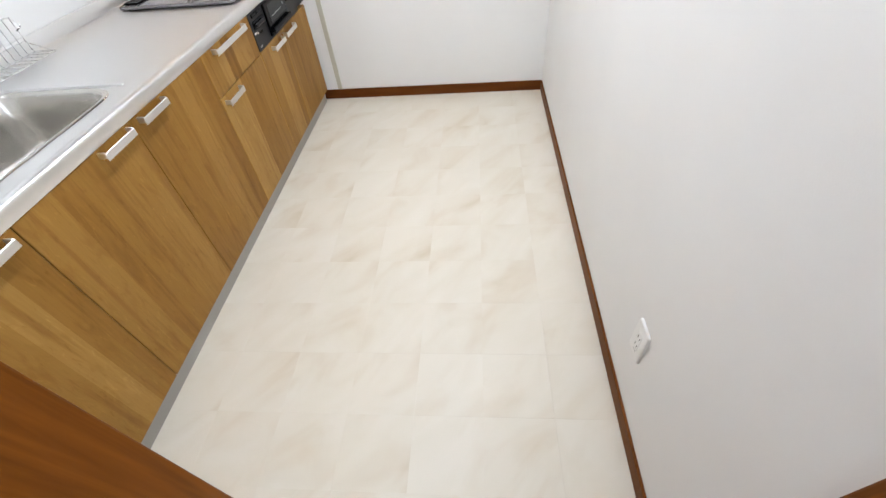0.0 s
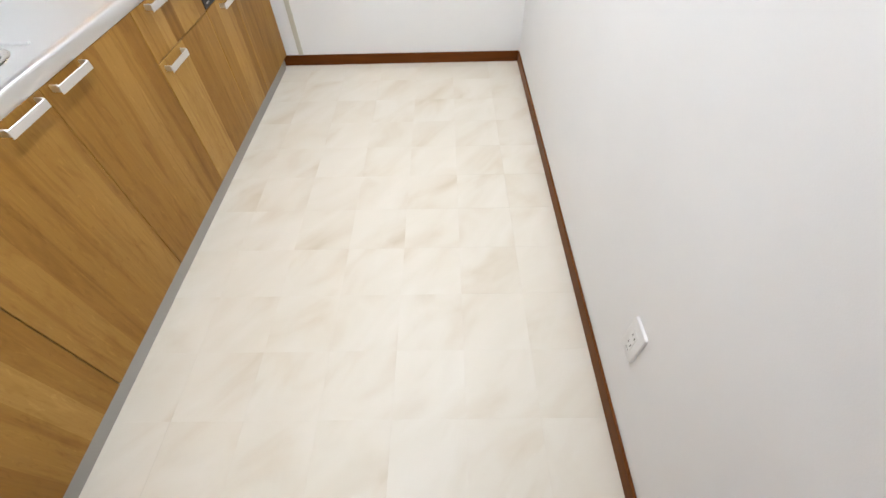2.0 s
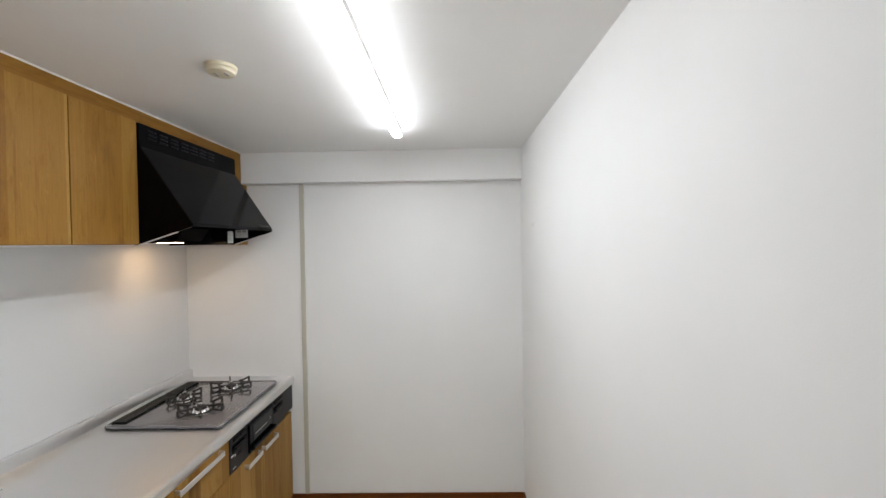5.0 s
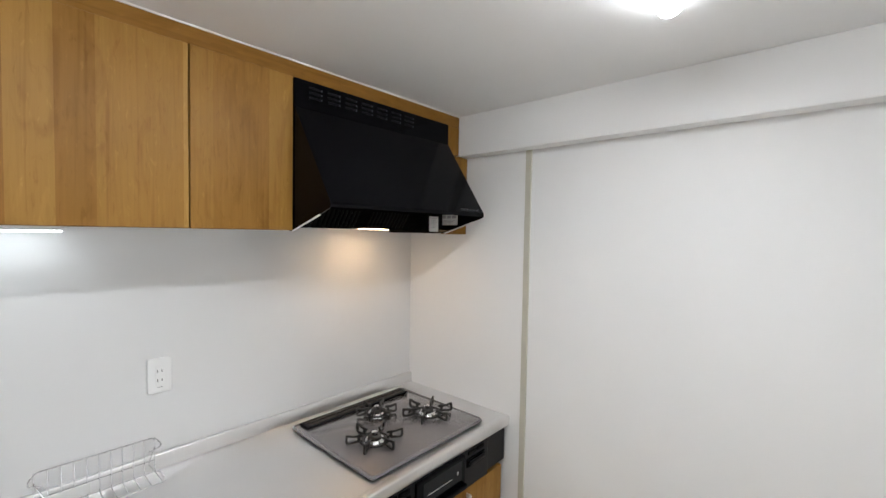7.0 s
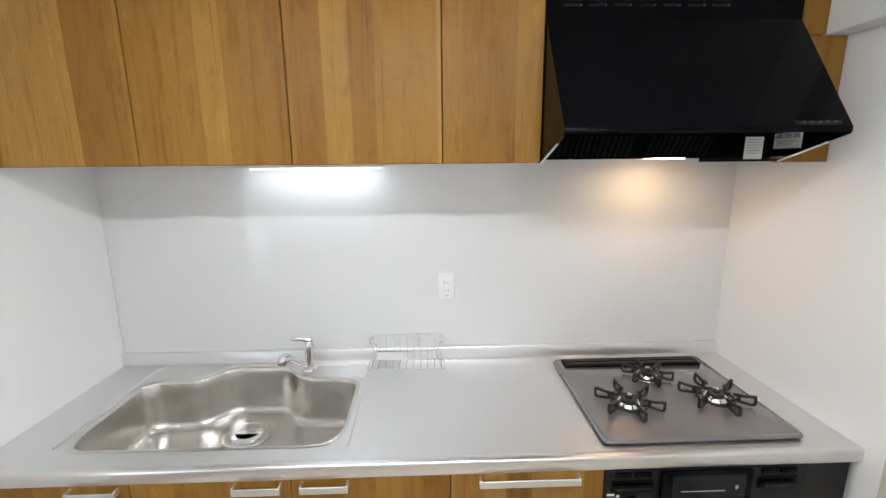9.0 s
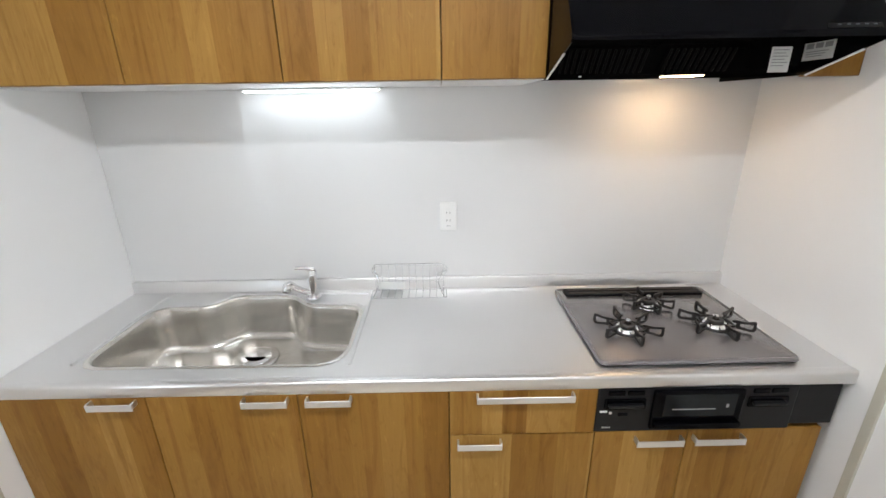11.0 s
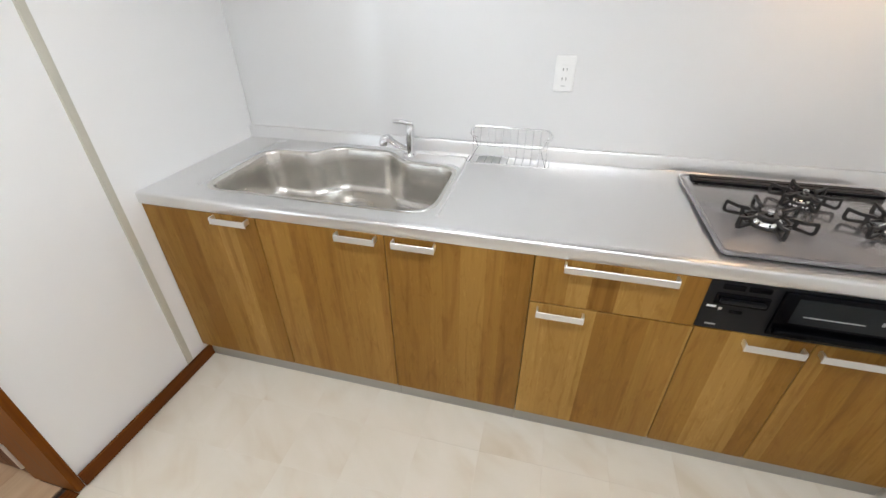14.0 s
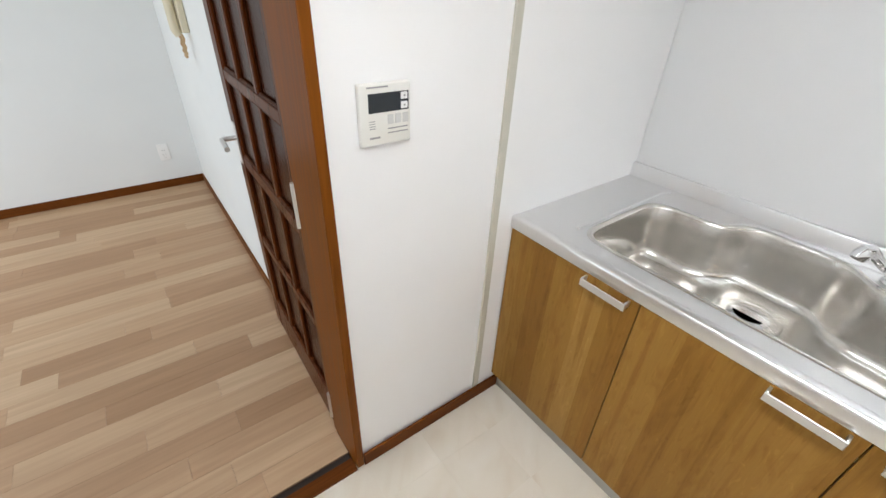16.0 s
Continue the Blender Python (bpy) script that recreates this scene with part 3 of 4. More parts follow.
def wire_rack():
    t = thing("dish_rack", "small chrome wire draining rack on the worktop", "wire rack")
    y0, y1 = 1.040, 1.352
    zb, zt = TOP + 0.001, 0.925
    bx, fx = 0.045, 0.128
    loop = rounded([(bx + 0.012, y0 + 0.03, zt - 0.04), (bx, y0 - 0.005, zt - 0.035), (bx, y0 + 0.012, zt), (bx, (y0 + y1) / 2, zt), (bx, y1 - 0.012, zt), (bx, y1 + 0.012, zt - 0.035), (bx + 0.012, y1 - 0.03, zt - 0.04)], 0.03)
    part("top_rail", tube(loop, 0.0024, 8), CHROME, t, smooth=True)
    part("bottom_frame", tube(rounded([(bx, (y0 + y1) / 2, zb + 0.004), (bx, y0, zb + 0.004), (fx, y0, zb + 0.004), (fx, y1, zb + 0.004), (bx, y1, zb + 0.004), (bx, (y0 + y1) / 2 + 0.004, zb + 0.004)], 0.014), 0.0022, 8), CHROME, t, smooth=True)
    part("middle_rail", tube([(bx, y0 + 0.012, zb + 0.045), (bx, y1 - 0.012, zb + 0.045)], 0.0018, 6), CHROME, t)
    for s, y in ((1, y0 + 0.012), (-1, y1 - 0.012)):
        part("strut", tube([(bx, y, zt - 0.03), (bx + 0.02, y + s * 0.022, zb + 0.045), (fx, y, zb + 0.006)], 0.0018, 6), CHROME, t)
    for k in range(11):
        y = y0 + 0.012 + k * (y1 - y0 - 0.024) / 10
        part("wire", tube(rounded([(bx, y, zt), (bx, y, zb + 0.006), (fx, y, zb + 0.006)], 0.012, 4), 0.0019, 6), CHROME, t)
    part("name_plate", box(bx + 0.004, bx + 0.007, y0 + 0.02, y0 + 0.135, zb + 0.012, zb + 0.044, 0.001), PAPER, t, "white plastic plate")


def handle(parent, y0, y1, z):
    h = bmesh.new()
    x1 = DOORX + 0.024
    box(x1 - 0.004, x1, y0, y1, z - 0.012, z + 0.010, 0.0012, 1, h)
    for a in (y0, y1 - 0.006):
        box(DOORX - 0.002, x1 - 0.003, a, a + 0.006, z - 0.006, z + 0.012, 0.001, 1, h)
    part("handle", h, ALU, parent, "satin aluminium bar handle")


def leaf(parent, name, y0, y1, z0, z1, hy0, hy1, hz):
    d = part(name, box(DOORX - 0.018, DOORX, y0 + 0.0014, y1 - 0.0014, z0 + 0.001, z1 - 0.001, 0.0012, 1), OAK, parent)
    handle(d, hy0, hy1, hz)


CAB_TOP, CAB_BOT = TOP - 0.0455, 0.085


def base_unit(y0, y1, label, leaves, z1=CAB_TOP):
    t = thing("base_cabinet", label, "kitchen cabinet", "base cabinets under the worktop")
    z_low = CAB_BOT + 0.002
    for a in (y0 + 0.0008, y1 - 0.0158):
        part("side_panel", box(0.03, DOORX - 0.0195, a, a + 0.015, z_low, (0.595 if 0.1 < a < 1.1 else z1) - 0.0005), OAK, t)
    part("bottom_panel", box(0.03, DOORX - 0.0195, y0 + 0.016, y1 - 0.016, z_low, z_low + 0.015), OAK, t)
    part("top_rail", box(DOORX - 0.06, DOORX - 0.022, y0 + 0.016, y1 - 0.016, z1 - 0.02, z1 - 0.001), OAK_Y, t)
    part("plinth", box(0.58, 0.622, y0 + 0.0005, y1 - 0.0005, 0.0, CAB_BOT + 0.0015), TOE, t, "grey plinth board")
    for args in leaves:
        leaf(t, *args)


def upper_unit(y0, y1, label):
    t = thing("wall_cabinet", label, "kitchen cabinet", "wall cabinets over the worktop")
    z0, z1 = 1.62, 2.112
    part("body", box(0.002, 0.374, y0 + 0.0008, y1 - 0.0008, z0, z1), OAK, t)
    part("door", box(0.3755, 0.395, y0 + 0.0020, y1 - 0.0020, z0 + 0.001, z1 - 0.001, 0.001, 1), OAK, t)
    part("bottom_cover", box(0.003, 0.373, y0 + 0.0008, y1 - 0.0008, z0 - 0.003, z0 - 0.0002), WHITE_PLASTIC, t, "white cabinet underside")


def light_bar():
    t = thing("under_cabinet_light", "slim white lamp under the wall cabinets, on", "cabinet light")
    part("housing", box(0.050, 0.105, 0.635, 1.126, 1.6085, 1.617, 0.002), WHITE_PLASTIC, t)
    part("diffuser", box(0.055, 0.100, 0.645, 1.116, 1.603, 1.608, 0.0015), BAR_LIGHT, t, "glowing cool white diffuser")


def range_hood():
    t = thing("range_hood", "glossy black slanted range hood, lamp on", "range hood")
    y0, y1 = 1.6415, 2.388
    side = [(0.003, 1.618), (0.385, 1.618), (0.602, 1.686), (0.606, 1.692), (0.606, 1.704), (0.403, 2.012), (0.398, 2.018), (0.398, 2.108), (0.003, 2.108)]
    part("side_plate", prism_y(side, y0, y0 + 0.004), BLACK, t)
    part("side_plate", prism_y(side, y1 - 0.004, y1), BLACK, t)
    front = [(0.5955, 1.696), (0.606, 1.690), (0.608, 1.697), (0.606, 1.705), (0.404, 2.012), (0.399, 2.019), (0.399, 2.108), (0.394, 2.108), (0.394, 2.014), (0.596, 1.706)]
    part("front_panel", prism_y(front, y0 + 0.0045, y1 - 0.0045), BLACK, t)
    part("top_panel", box(0.004, 0.393, y0 + 0.0045, y1 - 0.0045, 2.100, 2.107), BLACK, t)
    under = [(0.004, 1.632), (0.275, 1.632), (0.335, 1.712), (0.590, 1.712), (0.590, 1.718), (0.330, 1.718), (0.270, 1.640), (0.004, 1.640)]
    part("underside", prism_y(under, y0 + 0.0045, y1 - 0.0045), DEEP_BLACK, t)
    for y in (y0 + 0.002, y1 - 0.002):
        part("edge_trim", tube([(0.388, y, 1.6185), (0.548, y, 1.6685)], 0.0032, 6), ALU, t, "pale lower edge")
    m = Matrix.Translation((0.275, 0, 1.632)) @ Matrix.Rotation(-math.atan2(0.080, 0.060), 4, "Y")
    for a, b in ((1.69, 1.975), (2.005, 2.235)):
        f = part("filter", box(0.008, 0.094, a, b, -0.006, -0.001, 0.002), DEEP_BLACK, t, "black slotted grease filter")
        f.matrix_local = m
        slats = round((b - a) / 0.020)
        for k in range(slats):
            ya = a + 0.010 + k * (b - a - 0.020) / slats
            part("slat", box(0.013, 0.089, ya, ya + 0.008, -0.0105, -0.0055, 0.0012, 1), SLAT_BLACK, f)
    part("lamp_lens", box(0.140, 0.215, 2.090, 2.198, 1.6300, 1.6318, 0.0008), HOOD_LIGHT, t, "glowing warm lamp lens")
    for y in (1.78, 2.04):
        part("screw", lathe([(0.005, 0), (0.004, -0.003), (0.0, -0.004)], 12, None, (0.255, y, 1.6318)), CHROME, t)
    part("switch_box", box(0.335, 0.420, 2.245, 2.335, 1.640, 1.7115, 0.002), DEEP_BLACK, t)
    s = part("sticker", box(0.4202, 0.4210, 2.250, 2.306, 1.625, 1.690), PAPER, t, "white printed paper label")
    for k in range(6):
        part("print_bar", box(0.4211, 0.4214, 2.256, 2.298 - 0.008 * (k % 2), 1.681 - 0.008 * k, 1.683 - 0.008 * k), GREY_PLASTIC, s)
    s = part("sticker", box(0.366, 0.466, y1 - 0.0050, y1 - 0.0042, 1.656, 1.702), PAPER, t, "white printed paper label")
    for k in range(3):
        part("picture", box(0.374 + 0.030 * k, 0.398 + 0.030 * k, y1 - 0.0054, y1 - 0.0051, 1.686, 1.699), GREY_PLASTIC, s)
    for k in range(3):
        part("print_bar", box(0.376, 0.450 - 0.01 * k, y1 - 0.0054, y1 - 0.0051, 1.677 - 0.006 * k, 1.679 - 0.006 * k), GREY_PLASTIC, s)
    # pressed vent slots along the top, and the switch row at the lower edge
    for g in range(7):
        for r in range(3):
            y = 1.690 + g * 0.071
            z = 2.088 - r * 0.016
            part("vent_slot", box(0.3988, 0.4022, y, y + 0.047, z - 0.0035, z + 0.0035, 0.0014, 1), BLACK_SATIN, t)
            # small grey block in place of the glint at each slot's right end
            part("slot_glint", box(0.3990, 0.4030, y + 0.0472, y + 0.0492, z - 0.003, z + 0.003, 0.0006, 1), BUTTON_GLINT, t, "painted glint at the slot end")
    slope = Matrix.Translation((0.606, 0, 1.705)) @ Matrix.Rotation(-math.atan2(0.202, 0.307), 4, "Y")
    sw = part("switch_strip", box(-0.0005, 0.0025, 2.235, 2.362, 0.003, 0.016, 0.001, 1), BLACK_SATIN, t)
    sw.matrix_local = slope
    for k in range(5):
        d = part("button", box(0.0025, 0.0042, 2.255 + 0.021 * k, 2.264 + 0.021 * k, 0.009, 0.0115, 0.0006, 1), BUTTON_GLINT, t)
        d.matrix_local = slope


def trivet_arm():
    """One upright iron blade with a long opening: (distance from the burner, height) turned out along +x."""
    outer = [(0.36, 0.010), (0.86, 0.004), (0.96, 0.006), (1.0, 0.016), (0.985, 0.040), (0.955, 0.042), (0.70, 0.036), (0.46, 0.037), (0.40, 0.034), (0.42, 0.029), (0.52, 0.027), (0.50, 0.018)]
    inner = [(0.60, 0.0165), (0.86, 0.0115), (0.90, 0.0135), (0.92, 0.019), (0.915, 0.032), (0.90, 0.0325), (0.70, 0.028), (0.61, 0.028)]
    return outer, inner


def blade(x, y, z, r, angle, half=0.0034):
    c, s = math.cos(angle), math.sin(angle)
    bm = bmesh.new()
    sides = []
    for w in (-half, half):
        loops = []
        for loop in trivet_arm():
            loops.append([bm.verts.new((x + q * r * c - w * s, y + q * r * s + w * c, z + h)) for q, h in loop])
        edges = [bm.edges.new((l[i], l[(i + 1) % len(l)])) for l in loops for i in range(len(l))]
        bmesh.ops.triangle_fill(bm, use_beauty=True, edges=edges, normal=(-s, c, 0))
        sides.append(loops)
    for a, b in zip(*sides):
        loft(bm, a, b)
    return bm


def burner(hob, x, y, r, turn):
    """A gas burner whose pot support reaches r from its middle."""
    z = 0.8145
    part("burner_cup", lathe([(0.043, 0.0), (0.041, 0.006), (0.034, 0.017), (0.031, 0.0185), (0.027, 0.016), (0.0, 0.014)], 36, None, (x, y, z)), CHROME, hob, "shiny burner ring", True)
    part("burner_cap", lathe([(0.026, 0.016), (0.026, 0.024), (0.023, 0.0275), (0.012, 0.028), (0.011, 0.022), (0.0, 0.022)], 32, None, (x, y, z)), IRON, hob, "black burner cap", True)
    part("sensor", lathe([(0.0055, 0.021), (0.0055, 0.033), (0.0085, 0.034), (0.0085, 0.041), (0.006, 0.0435), (0.0, 0.044)], 18, None, (x, y, z)), CHROME, hob, "small round heat sensor", True)
    part("igniter", tube([(x - 0.030, y + 0.012, z + 0.008), (x - 0.030, y + 0.012, z + 0.030)], [0.0022, 0.0012], 8), WHITE_PLASTIC, hob, "thin white igniter pin", True)
    q = r * 0.50
    trivet = part("trivet", tube([(x + q * math.cos(a), y + q * math.sin(a), z + 0.010) for a in np.linspace(0, math.tau, 40, endpoint=False)], 0.0042, 6, True), IRON, hob, "black iron pot support", True)
    for k in range(6):
        part("arm", blade(x, y, z, r, turn + k * math.tau / 6), IRON, trivet)


def hob():
    t = thing("gas_hob", "dark grey three-burner gas hob set into worktop", "gas hob")
    part("top_plate", box(0.082, 0.604, 1.808, 2.412, TOP - 0.003, 0.814, 0.007, 3), HOBTOP, t, smooth=True)
    loop = fillet([Vector(p) for p in ((0.602, 1.810), (0.602, 2.410), (0.084, 2.410), (0.084, 1.810))], [0.018] * 4, 5)
    part("edge_rim", tube([(p.x, p.y, 0.809) for p in loop], 0.0075, 10, True), HOBTOP, t, "rounded raised rim", True)
    v = part("exhaust_grille", box(0.092, 0.158, 1.835, 2.385, 0.8135, 0.822, 0.003), BLACK, t, "black slotted exhaust cover")
    for k in range(2):
        part("slot", box(0.102 + 0.027 * k, 0.118 + 0.027 * k, 1.85, 2.37, 0.8222, 0.8232), DARK_GAP, v)
    burner(t, 0.425, 1.962, 0.112, 0.02)
    burner(t, 0.405, 2.275, 0.116, 0.02)
    burner(t, 0.245, 2.118, 0.090, 0.02)
    for k in range(4):
        part("print_bar", box(0.20 + 0.02 * k, 0.206 + 0.02 * k, 2.27 + 0.01 * k, 2.31 + 0.01 * k, 0.8142, 0.8146), GREY_PLASTIC, t, "small grey printed mark")


def grill():
    t = thing("gas_grill", "black gas hob control front with glazed grill door", "gas grill")
    x, y0, y1, z0, z1 = 0.655, 1.789, 2.386, 0.600, CAB_TOP - 0.0005
    part("fascia", box(0.60, x, y0, y1, z0, z1, 0.003), BLACK_SATIN, t)
    d = part("grill_door", box(x - 0.002, x + 0.010, 1.953, 2.222, z0 + 0.014, z1 - 0.006, 0.004), BLACK, t)
    part("window", box(x + 0.009, x + 0.0112, 1.985, 2.200, z0 + 0.062, z1 - 0.018, 0.001, 1), GLASS_DARK, d, "dark grill window")
    part("rack_bar", tube([(x + 0.0113, 2.01, z0 + 0.088), (x + 0.0113, 2.14, z0 + 0.088)], 0.0012, 6), ALU, d)
    part("label", box(x + 0.0112, x + 0.0116, 2.170, 2.178, z0 + 0.092, z0 + 0.104), GREY_PLASTIC, d)
    part("pull", box(x + 0.010, x + 0.028, 1.958, 2.217, z0 + 0.026, z0 + 0.046, 0.006, 3), BLACK, d, "black grill pull bar")
    for a, b in ((1.815, 1.93), (2.245, 2.355)):
        for k in range(2):
            w = (b - a) / 2
            part("top_key", box(x - 0.001, x + 0.006, a + k * w + 0.004, a + (k + 1) * w - 0.004, z1 - 0.022, z1 - 0.008, 0.002), BLACK, t)
        rec = part("knob_recess", box(x - 0.001, x + 0.004, a - 0.004, b + 0.004, z1 - 0.072, z1 - 0.036, 0.004, 3), BLACK, t)
        part("knob_bar", box(x + 0.003, x + 0.016, a + 0.006, b - 0.006, z1 - 0.060, z1 - 0.049, 0.003), BLACK_SATIN, rec)
    part("mark", box(x, x + 0.001, 1.80, 1.822, z0 + 0.072, z0 + 0.079), PAPER, t, "white printed mark")
    part("dot", box(x, x + 0.002, 1.828, 1.837, z0 + 0.066, z0 + 0.075, 0.001, 1), ALU, t)
    part("small_key", box(x, x + 0.003, 1.855, 1.885, z0 + 0.060, z0 + 0.070, 0.001, 1), BLACK, t)
    part("logo_bar", box(x, x + 0.001, 1.812, 1.838, z0 + 0.014, z0 + 0.019), GREY_PLASTIC, t, "small grey maker mark")
    f = thing("grill_filler", "plain black filler panel beside the grill", "filler panel")
    part("panel", box(0.60, 0.652, 2.3875, 2.516, 0.614, CAB_TOP - 0.0005, 0.002), BLACK_SATIN, f)
    part("bracket", box(0.615, 0.63, 2.46, 2.520, 0.606, 0.6135), WHITE_PLASTIC, f, "small white bracket")


def outlet(name, m, label):
    """A wall outlet plate, 7 by 12 cm, facing +x, at the pose m."""
    t = thing(name, label, "wall outlet")
    corners = [Vector(p) for p in ((-0.035, -0.060), (0.035, -0.060), (0.035, 0.060), (-0.035, 0.060))]
    bm = bmesh.new()
    loops = [[bm.verts.new((x, p.x, p.y)) for p in fillet(inset(corners, d), [0.008] * 4, 5)] for d, x in ((0, 0.0003), (0, 0.0055), (0.001, 0.0072), (0.003, 0.008))]
    for a, b in zip(loops, loops[1:]):
        loft(bm, a, b)
    bm.faces.new(loops[-1])
    part("plate", bm, WHITE_PLASTIC, t, smooth=True)
    part("print_bar", box(0.0079, 0.0083, -0.008, 0.008, -0.041, -0.039), GREY_PLASTIC, t)
    part("insert", box(0.0075, 0.0095, -0.013, 0.013, -0.033, 0.033, 0.001, 1), WHITE_PLASTIC, t)
    for z in (-0.016, 0.016):
        for y in (-0.0065, 0.0065):
            part("slot", box(0.0094, 0.0100, y - 0.001, y + 0.001, z - 0.0045, z + 0.0045), DARK_GAP, t, "dark socket slot")
    t.matrix_basis = m


def remote():
    t = thing("water_heater_remote", "white water heater control panel with dark display", "control panel")
    x0, x1, z0, z1 = 1.035, 1.155, 1.106, 1.231
    part("case", box(x0, x1, 0.0005, 0.016, z0, z1, 0.004, 3), IVORY, t, smooth=True)

    def face(name, a, b, c, d, mat, proud=0.001, label="", bev=0.0):
        # a, b: from the edge nearest the door; c, d: from the top
        return part(name, box(x1 - b, x1 - a, 0.0157, 0.016 + proud, z1 - d, z1 - c, bev, 1), mat, t, label)
    face("title_bar", 0.018, 0.066, 0.006, 0.009, GREY_PLASTIC, 0.0006)
    face("display", 0.020, 0.114, 0.019, 0.057, LCD, 0.0012, "dark glossy display")
    for c in (0.021, 0.040):
        k = face("arrow_key", 0.095, 0.111, c, c + 0.014, WHITE_PLASTIC, 0.0030, "white arrow key", 0.001)
        part("arrow", box(x1 - 0.105, x1 - 0.101, 0.0189, 0.0194, z1 - c - 0.009, z1 - c - 0.005), GREY_PLASTIC, k)
    for a in (0.063, 0.081, 0.099):
        face("key", a, a + 0.014, 0.063, 0.083, PALE_KEY, 0.002, "pale grey key", 0.001)
    for k in range(4):
        face("speaker_slot", 0.020, 0.034, 0.073 + 0.005 * k, 0.0745 + 0.005 * k, GREY_PLASTIC, 0.0006)
    face("logo_bar", 0.020, 0.044, 0.106, 0.110, GREY_PLASTIC, 0.0006, "small grey maker mark")
    for k in range(2):
        face("text_bar", 0.063, 0.112, 0.091 + 0.009 * k, 0.0935 + 0.009 * k, GREY_PLASTIC, 0.0005)


def wall_hook():
    t = thing("wall_hook", "tiny metal hook screwed into the wallpaper", "hook")
    part("hook", tube(rounded([(RIGHT, 2.12, 1.70), (RIGHT - 0.012, 2.12, 1.70), (RIGHT - 0.014, 2.12, 1.688), (RIGHT - 0.006, 2.12, 1.685)], 0.005), 0.0016, 8), ALU, t)


def open_door():
    t = thing("door_1", "dark brown paneled wooden door, standing wide open", "door", kind="structure")
    W, H, T = 0.70, 1.955, 0.030
    # built along -y from the hinge edge, its face towards +x
    zs = [0.0, 0.155, 0.455, 0.488, 0.795, 0.835, 1.098, 1.130, 1.42, 1.455, 1.82, H]
    ys = [0.0, 0.040, 0.221, 0.243, 0.425, 0.447, 0.628, W]
    part("stile", box(-T, 0, -ys[1], 0, 0, H, 0.003), DOOR_WOOD, t)
    part("stile", box(-T, 0, -W, -ys[6], 0, H, 0.003), DOOR_WOOD, t)
    for k in range(0, 12, 2):
        part("rail", box(-T + 0.001, -0.001, -ys[6] + 0.0005, -ys[1] - 0.0005, zs[k], zs[k + 1], 0.003), DOOR_WOOD, t)
    for k in range(1, 11, 2):
        for a in (2, 4):
            part("mullion", box(-T + 0.002, -0.002, -ys[a + 1], -ys[a], zs[k] + 0.0005, zs[k + 1] - 0.0005, 0.003), DOOR_WOOD, t)
        for a in (1, 3, 5):
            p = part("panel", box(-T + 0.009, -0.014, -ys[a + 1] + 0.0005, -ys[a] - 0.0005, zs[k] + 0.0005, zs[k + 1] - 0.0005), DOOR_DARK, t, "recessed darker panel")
            b = bmesh.new()
            w = 0.008
            box(-0.0138, -0.003, -ys[a + 1] + 0.001, -ys[a + 1] + w, zs[k] + 0.001, zs[k + 1] - 0.001, 0.003, 1, b)
            box(-0.0138, -0.003, -ys[a] - w, -ys[a] - 0.001, zs[k] + 0.001, zs[k + 1] - 0.001, 0.003, 1, b)
            box(-0.0138, -0.003, -ys[a + 1] + w, -ys[a] - w, zs[k] + 0.001, zs[k] + w, 0.003, 1, b)
            box(-0.0138, -0.003, -ys[a + 1] + w, -ys[a] - w, zs[k + 1] - w, zs[k + 1] - 0.001, 0.003, 1, b)
            part("beading", b, DOOR_WOOD, p)
    for z in (0.06, 0.845, 1.72):
        part("hinge", tube([(0.006, 0.003, z), (0.006, 0.003, z + 0.125)], 0.0075, 12), ALU, t, "satin silver hinge")
    y = -W + 0.045
    h = part("handle_plate", box(-0.001, 0.004, y - 0.018, y + 0.018, 0.80, 0.95, 0.002), ALU, t, "satin metal lock plate")
    part("lever", tube(rounded([(0.002, y, 0.895), (0.052, y, 0.895), (0.056, y + 0.11, 0.893)], 0.014), 0.009, 12), ALU, h, "satin metal lever handle", True)
    t.matrix_basis = pose(1.246, BACK - 0.014, 0.008, 0, 0, -1.0)


def intercom():
    t = thing("intercom", "cream wall intercom handset with curled cord", "intercom")
    y, x = -1.64, RX0
    part("base", box(x + 0.0005, x + 0.030, y - 0.05, y + 0.05, 1.165, 1.40, 0.006), CREAM_PLASTIC, t)
    part("handset", tube(rounded([(x + 0.040, y, 1.155), (x + 0.052, y, 1.175), (x + 0.052, y, 1.37), (x + 0.040, y, 1.39)], 0.02), 0.020, 14), CREAM_PLASTIC, t, smooth=True)
    pts = [(x + 0.035 + 0.003 * math.cos(k * 1.3), y + 0.042 * math.cos(math.pi * k / 40) + 0.003 * math.sin(k * 1.3), 1.16 - 0.10 * math.sin(math.pi * k / 40)) for k in range(41)]
    part("cord", tube(pts, 0.0055, 6), CORD, t, "curled tan cord", True)


ceiling_lamp()
ceiling_rose()
worktop()
sink()
faucet()
wire_rack()
base_unit(0.004, 0.90, "two-door oak-look sink cabinet under the steel worktop", [("door", 0.006, 0.455, CAB_BOT, CAB_TOP, 0.294, 0.430, 0.738), ("door", 0.455, 0.90, CAB_BOT, CAB_TOP, 0.742, 0.876, 0.738)])
base_unit(0.90, 1.348, "single-door oak-look base cabinet beside the sink", [("door", 0.90, 1.348, CAB_BOT, CAB_TOP, 0.928, 1.062, 0.738)])
base_unit(1.348, 1.794, "oak-look base cabinet with drawer over door", [("drawer_front", 1.348, 1.794, 0.595, CAB_TOP, 1.429, 1.716, 0.738), ("door", 1.348, 1.794, CAB_BOT, 0.593, 1.371, 1.508, 0.566)])
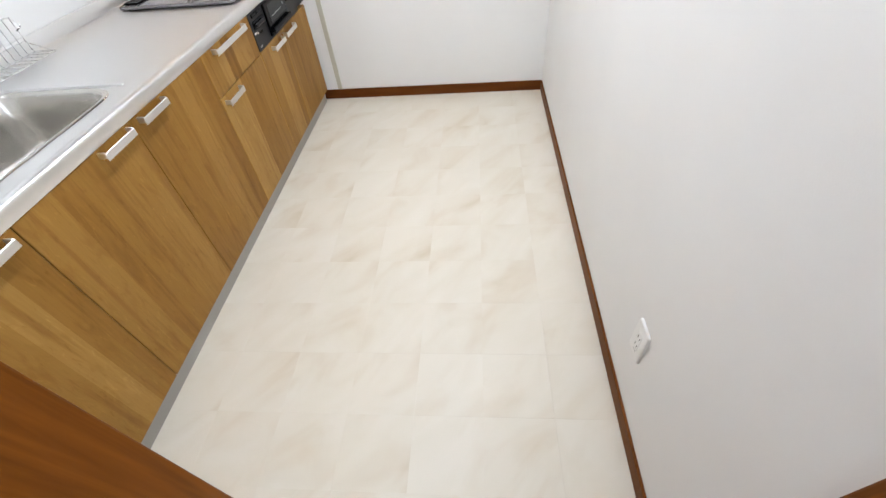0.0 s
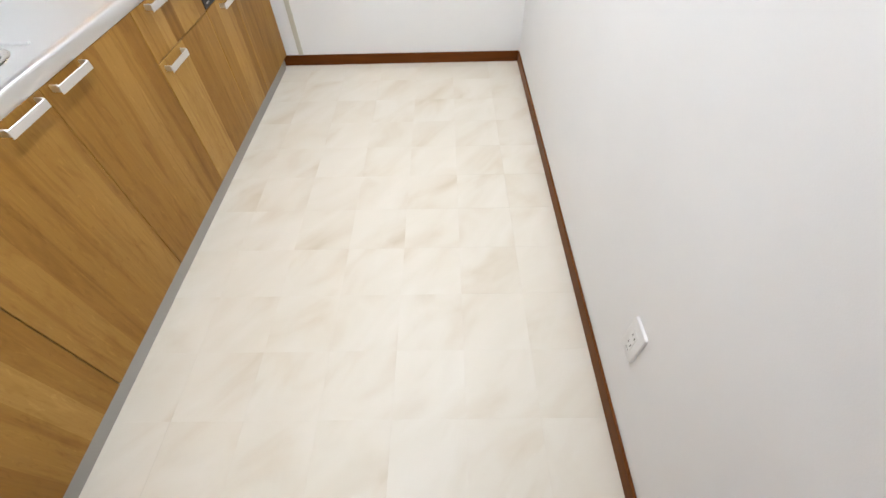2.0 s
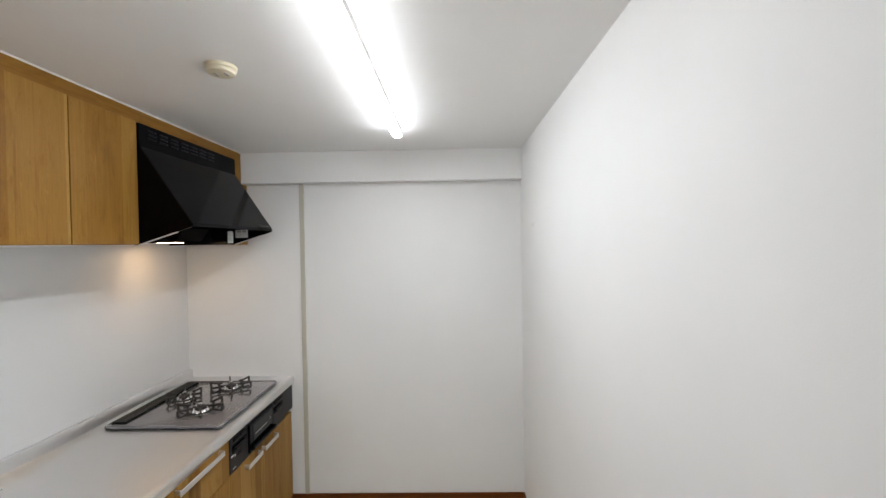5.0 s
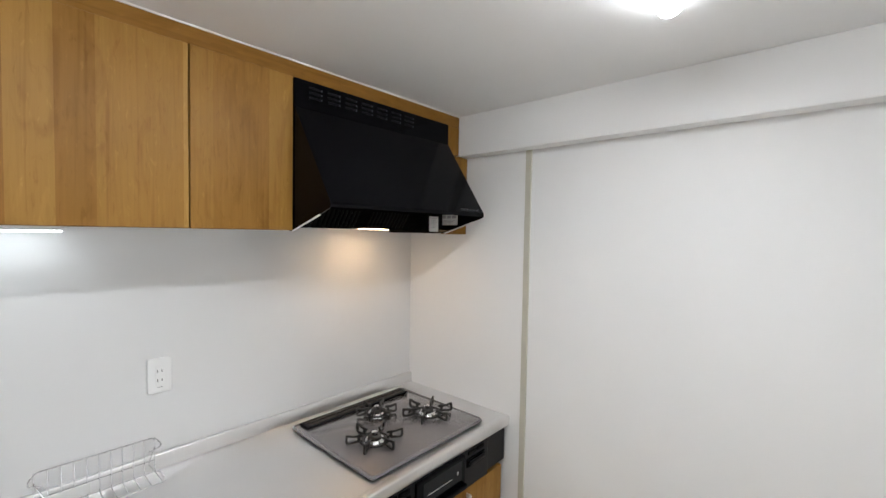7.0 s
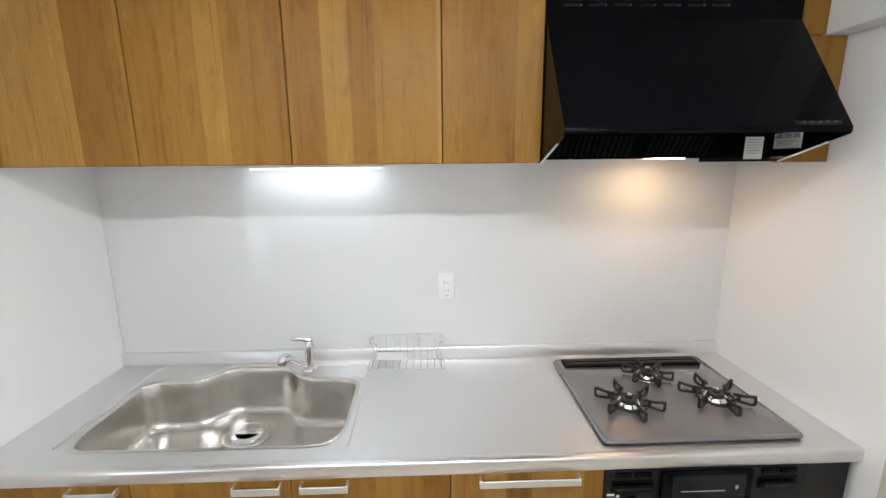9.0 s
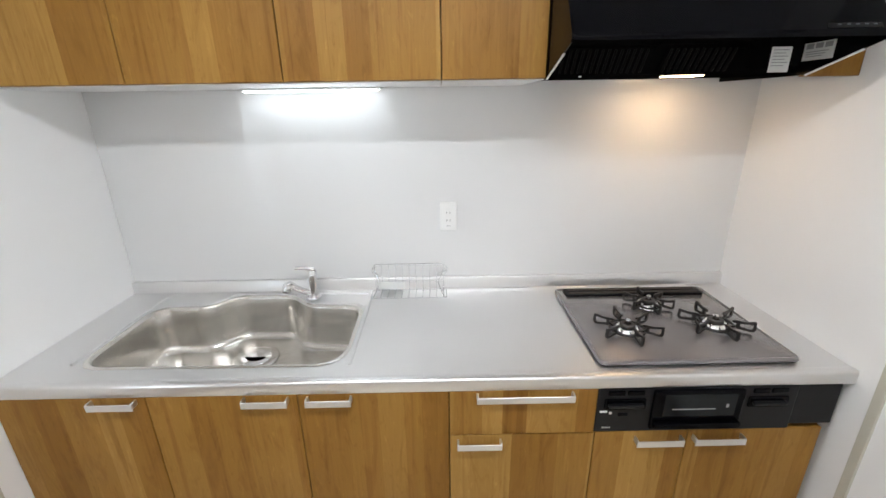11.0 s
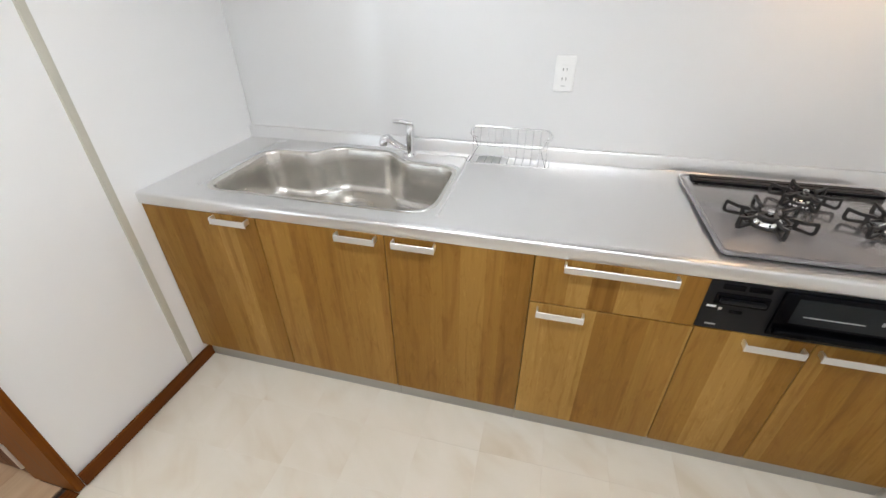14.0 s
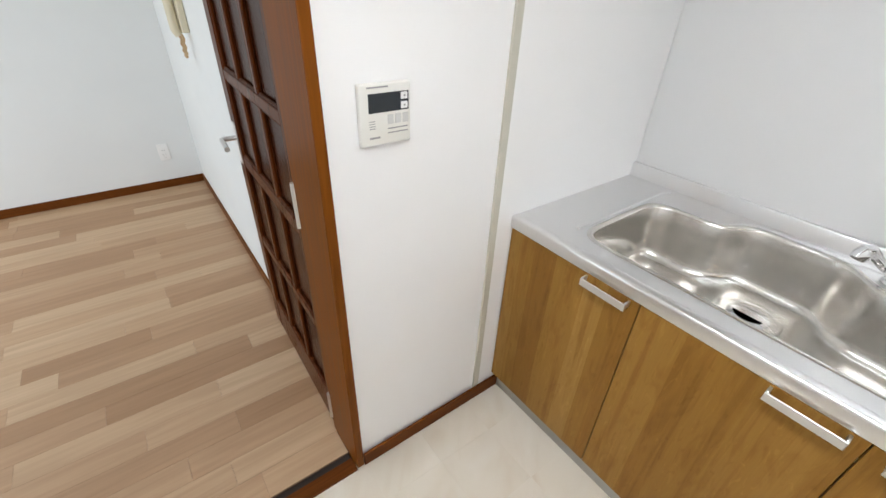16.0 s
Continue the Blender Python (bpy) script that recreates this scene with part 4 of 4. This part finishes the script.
base_unit(1.794, 2.500, "two-door oak-look cabinet under the gas hob", [("door", 1.794, 2.083, CAB_BOT, 0.598, 1.919, 2.065, 0.566), ("door", 2.083, 2.498, CAB_BOT, 0.598, 2.098, 2.253, 0.568)], 0.598)
hob()
grill()
U = "oak-look wall cabinet with closed plain door"
for a, b in ((0.004, 0.446), (0.446, 0.893), (0.893, 1.342)):
    upper_unit(a, b, U)
upper_unit(1.342, 1.640, "narrow oak-look wall cabinet beside the hood")
fl = thing("cabinet_filler", "oak-look filler boards round the hood and ceiling", "filler board")
part("top_board", box(0.36, 0.386, 0.004, 2.478, 2.1135, CEIL - 0.001, 0.001), OAK_Y, fl)
part("side_board", box(0.36, 0.386, 2.390, 2.478, 1.984, 2.1125, 0.001), OAK, fl)
part("side_board", box(0.36, 0.386, 2.390, 2.545, 1.615, 1.980, 0.001), OAK, fl)
part("sealant", box(0.386, 0.390, 0.004, 2.478, CEIL - 0.005, CEIL - 0.0005), WHITE_PLASTIC, fl, "thin white sealant line")
light_bar()
range_hood()
outlet("wall_outlet", pose(0, 1.365, 1.118), "white double wall outlet on the glossy panel")
outlet("wall_outlet", pose(1.40, RY0, 0.27, 0, 0, 90), "white wall outlet low in the next room")
outlet("wall_outlet", pose(RIGHT, 0.459, 0.312, 0, 0, 180), "white double wall outlet low on wallpaper")
remote()
wall_hook()
open_door()
intercom()

# ---- floor pieces ----
S = 0.2178
floor = thing("floor", "beige marbled square vinyl floor tiles", "floor", kind="structure")
shared = {}
for i in range(-4, 3):
    for j in range(-2, 11):
        x0, x1 = max(1.440 + i * S, 0.60), min(1.440 + (i + 1) * S, RIGHT)
        y0, y1 = max(0.374 + j * S, 0.0165), min(0.374 + (j + 1) * S, FAR)
        if x1 - x0 < 0.01 or y1 - y0 < 0.01:
            continue
        key = (round(x1 - x0, 3), round(y1 - y0, 3))
        if key not in shared:
            w, d = (x1 - x0) / 2 - 0.0001, (y1 - y0) / 2 - 0.0001
            bm = box(-w, w, -d, d, -0.004, 0.0)
            top = [e for e in bm.edges if all(v.co.z > -0.001 for v in e.verts)]
            bmesh.ops.bevel(bm, geom=top, offset=0.0002, segments=1, affect="EDGES")
            shared[key] = mesh_of(bm, "tile", TILE)
        o = new("tile", shared[key])
        o.parent = floor
        o.location = ((x0 + x1) / 2, (y0 + y1) / 2, 0)

rng = random.Random(4)
room_floor = thing("room_floor", "light brown wood plank floor", "floor", kind="structure")
pw, lengths = 0.0985, (0.45, 0.62, 0.78, 0.92)
plank_mesh = {}
row, y = 0, -0.0625
while y > RY0 + 0.01:
    y0 = max(y - pw, RY0)
    x = RX0 - rng.random() * 0.5
    while x < RX1:
        ln = rng.choice(lengths)
        a, b = max(x, RX0 + 0.001 if y0 < BACK else JL + 0.001), min(x + ln, RX1 if y0 < BACK else RIGHT - 0.002)
        x += ln
        if b - a < 0.03:
            continue
        key = (round(b - a, 3), round(y - y0, 3))
        if key not in plank_mesh:
            w, d = (b - a) / 2 - 0.0003, (y - y0) / 2 - 0.0003
            bm = box(-w, w, -d, d, -0.006, 0.0)
            top = [e for e in bm.edges if all(v.co.z > -0.001 for v in e.verts)]
            bmesh.ops.bevel(bm, geom=top, offset=0.0005, segments=1, affect="EDGES")
            plank_mesh[key] = mesh_of(bm, "plank", PLANK)
        o = new("plank", plank_mesh[key])
        o.parent = room_floor
        o.location = ((a + b) / 2, (y + y0) / 2, 0)
    y -= pw
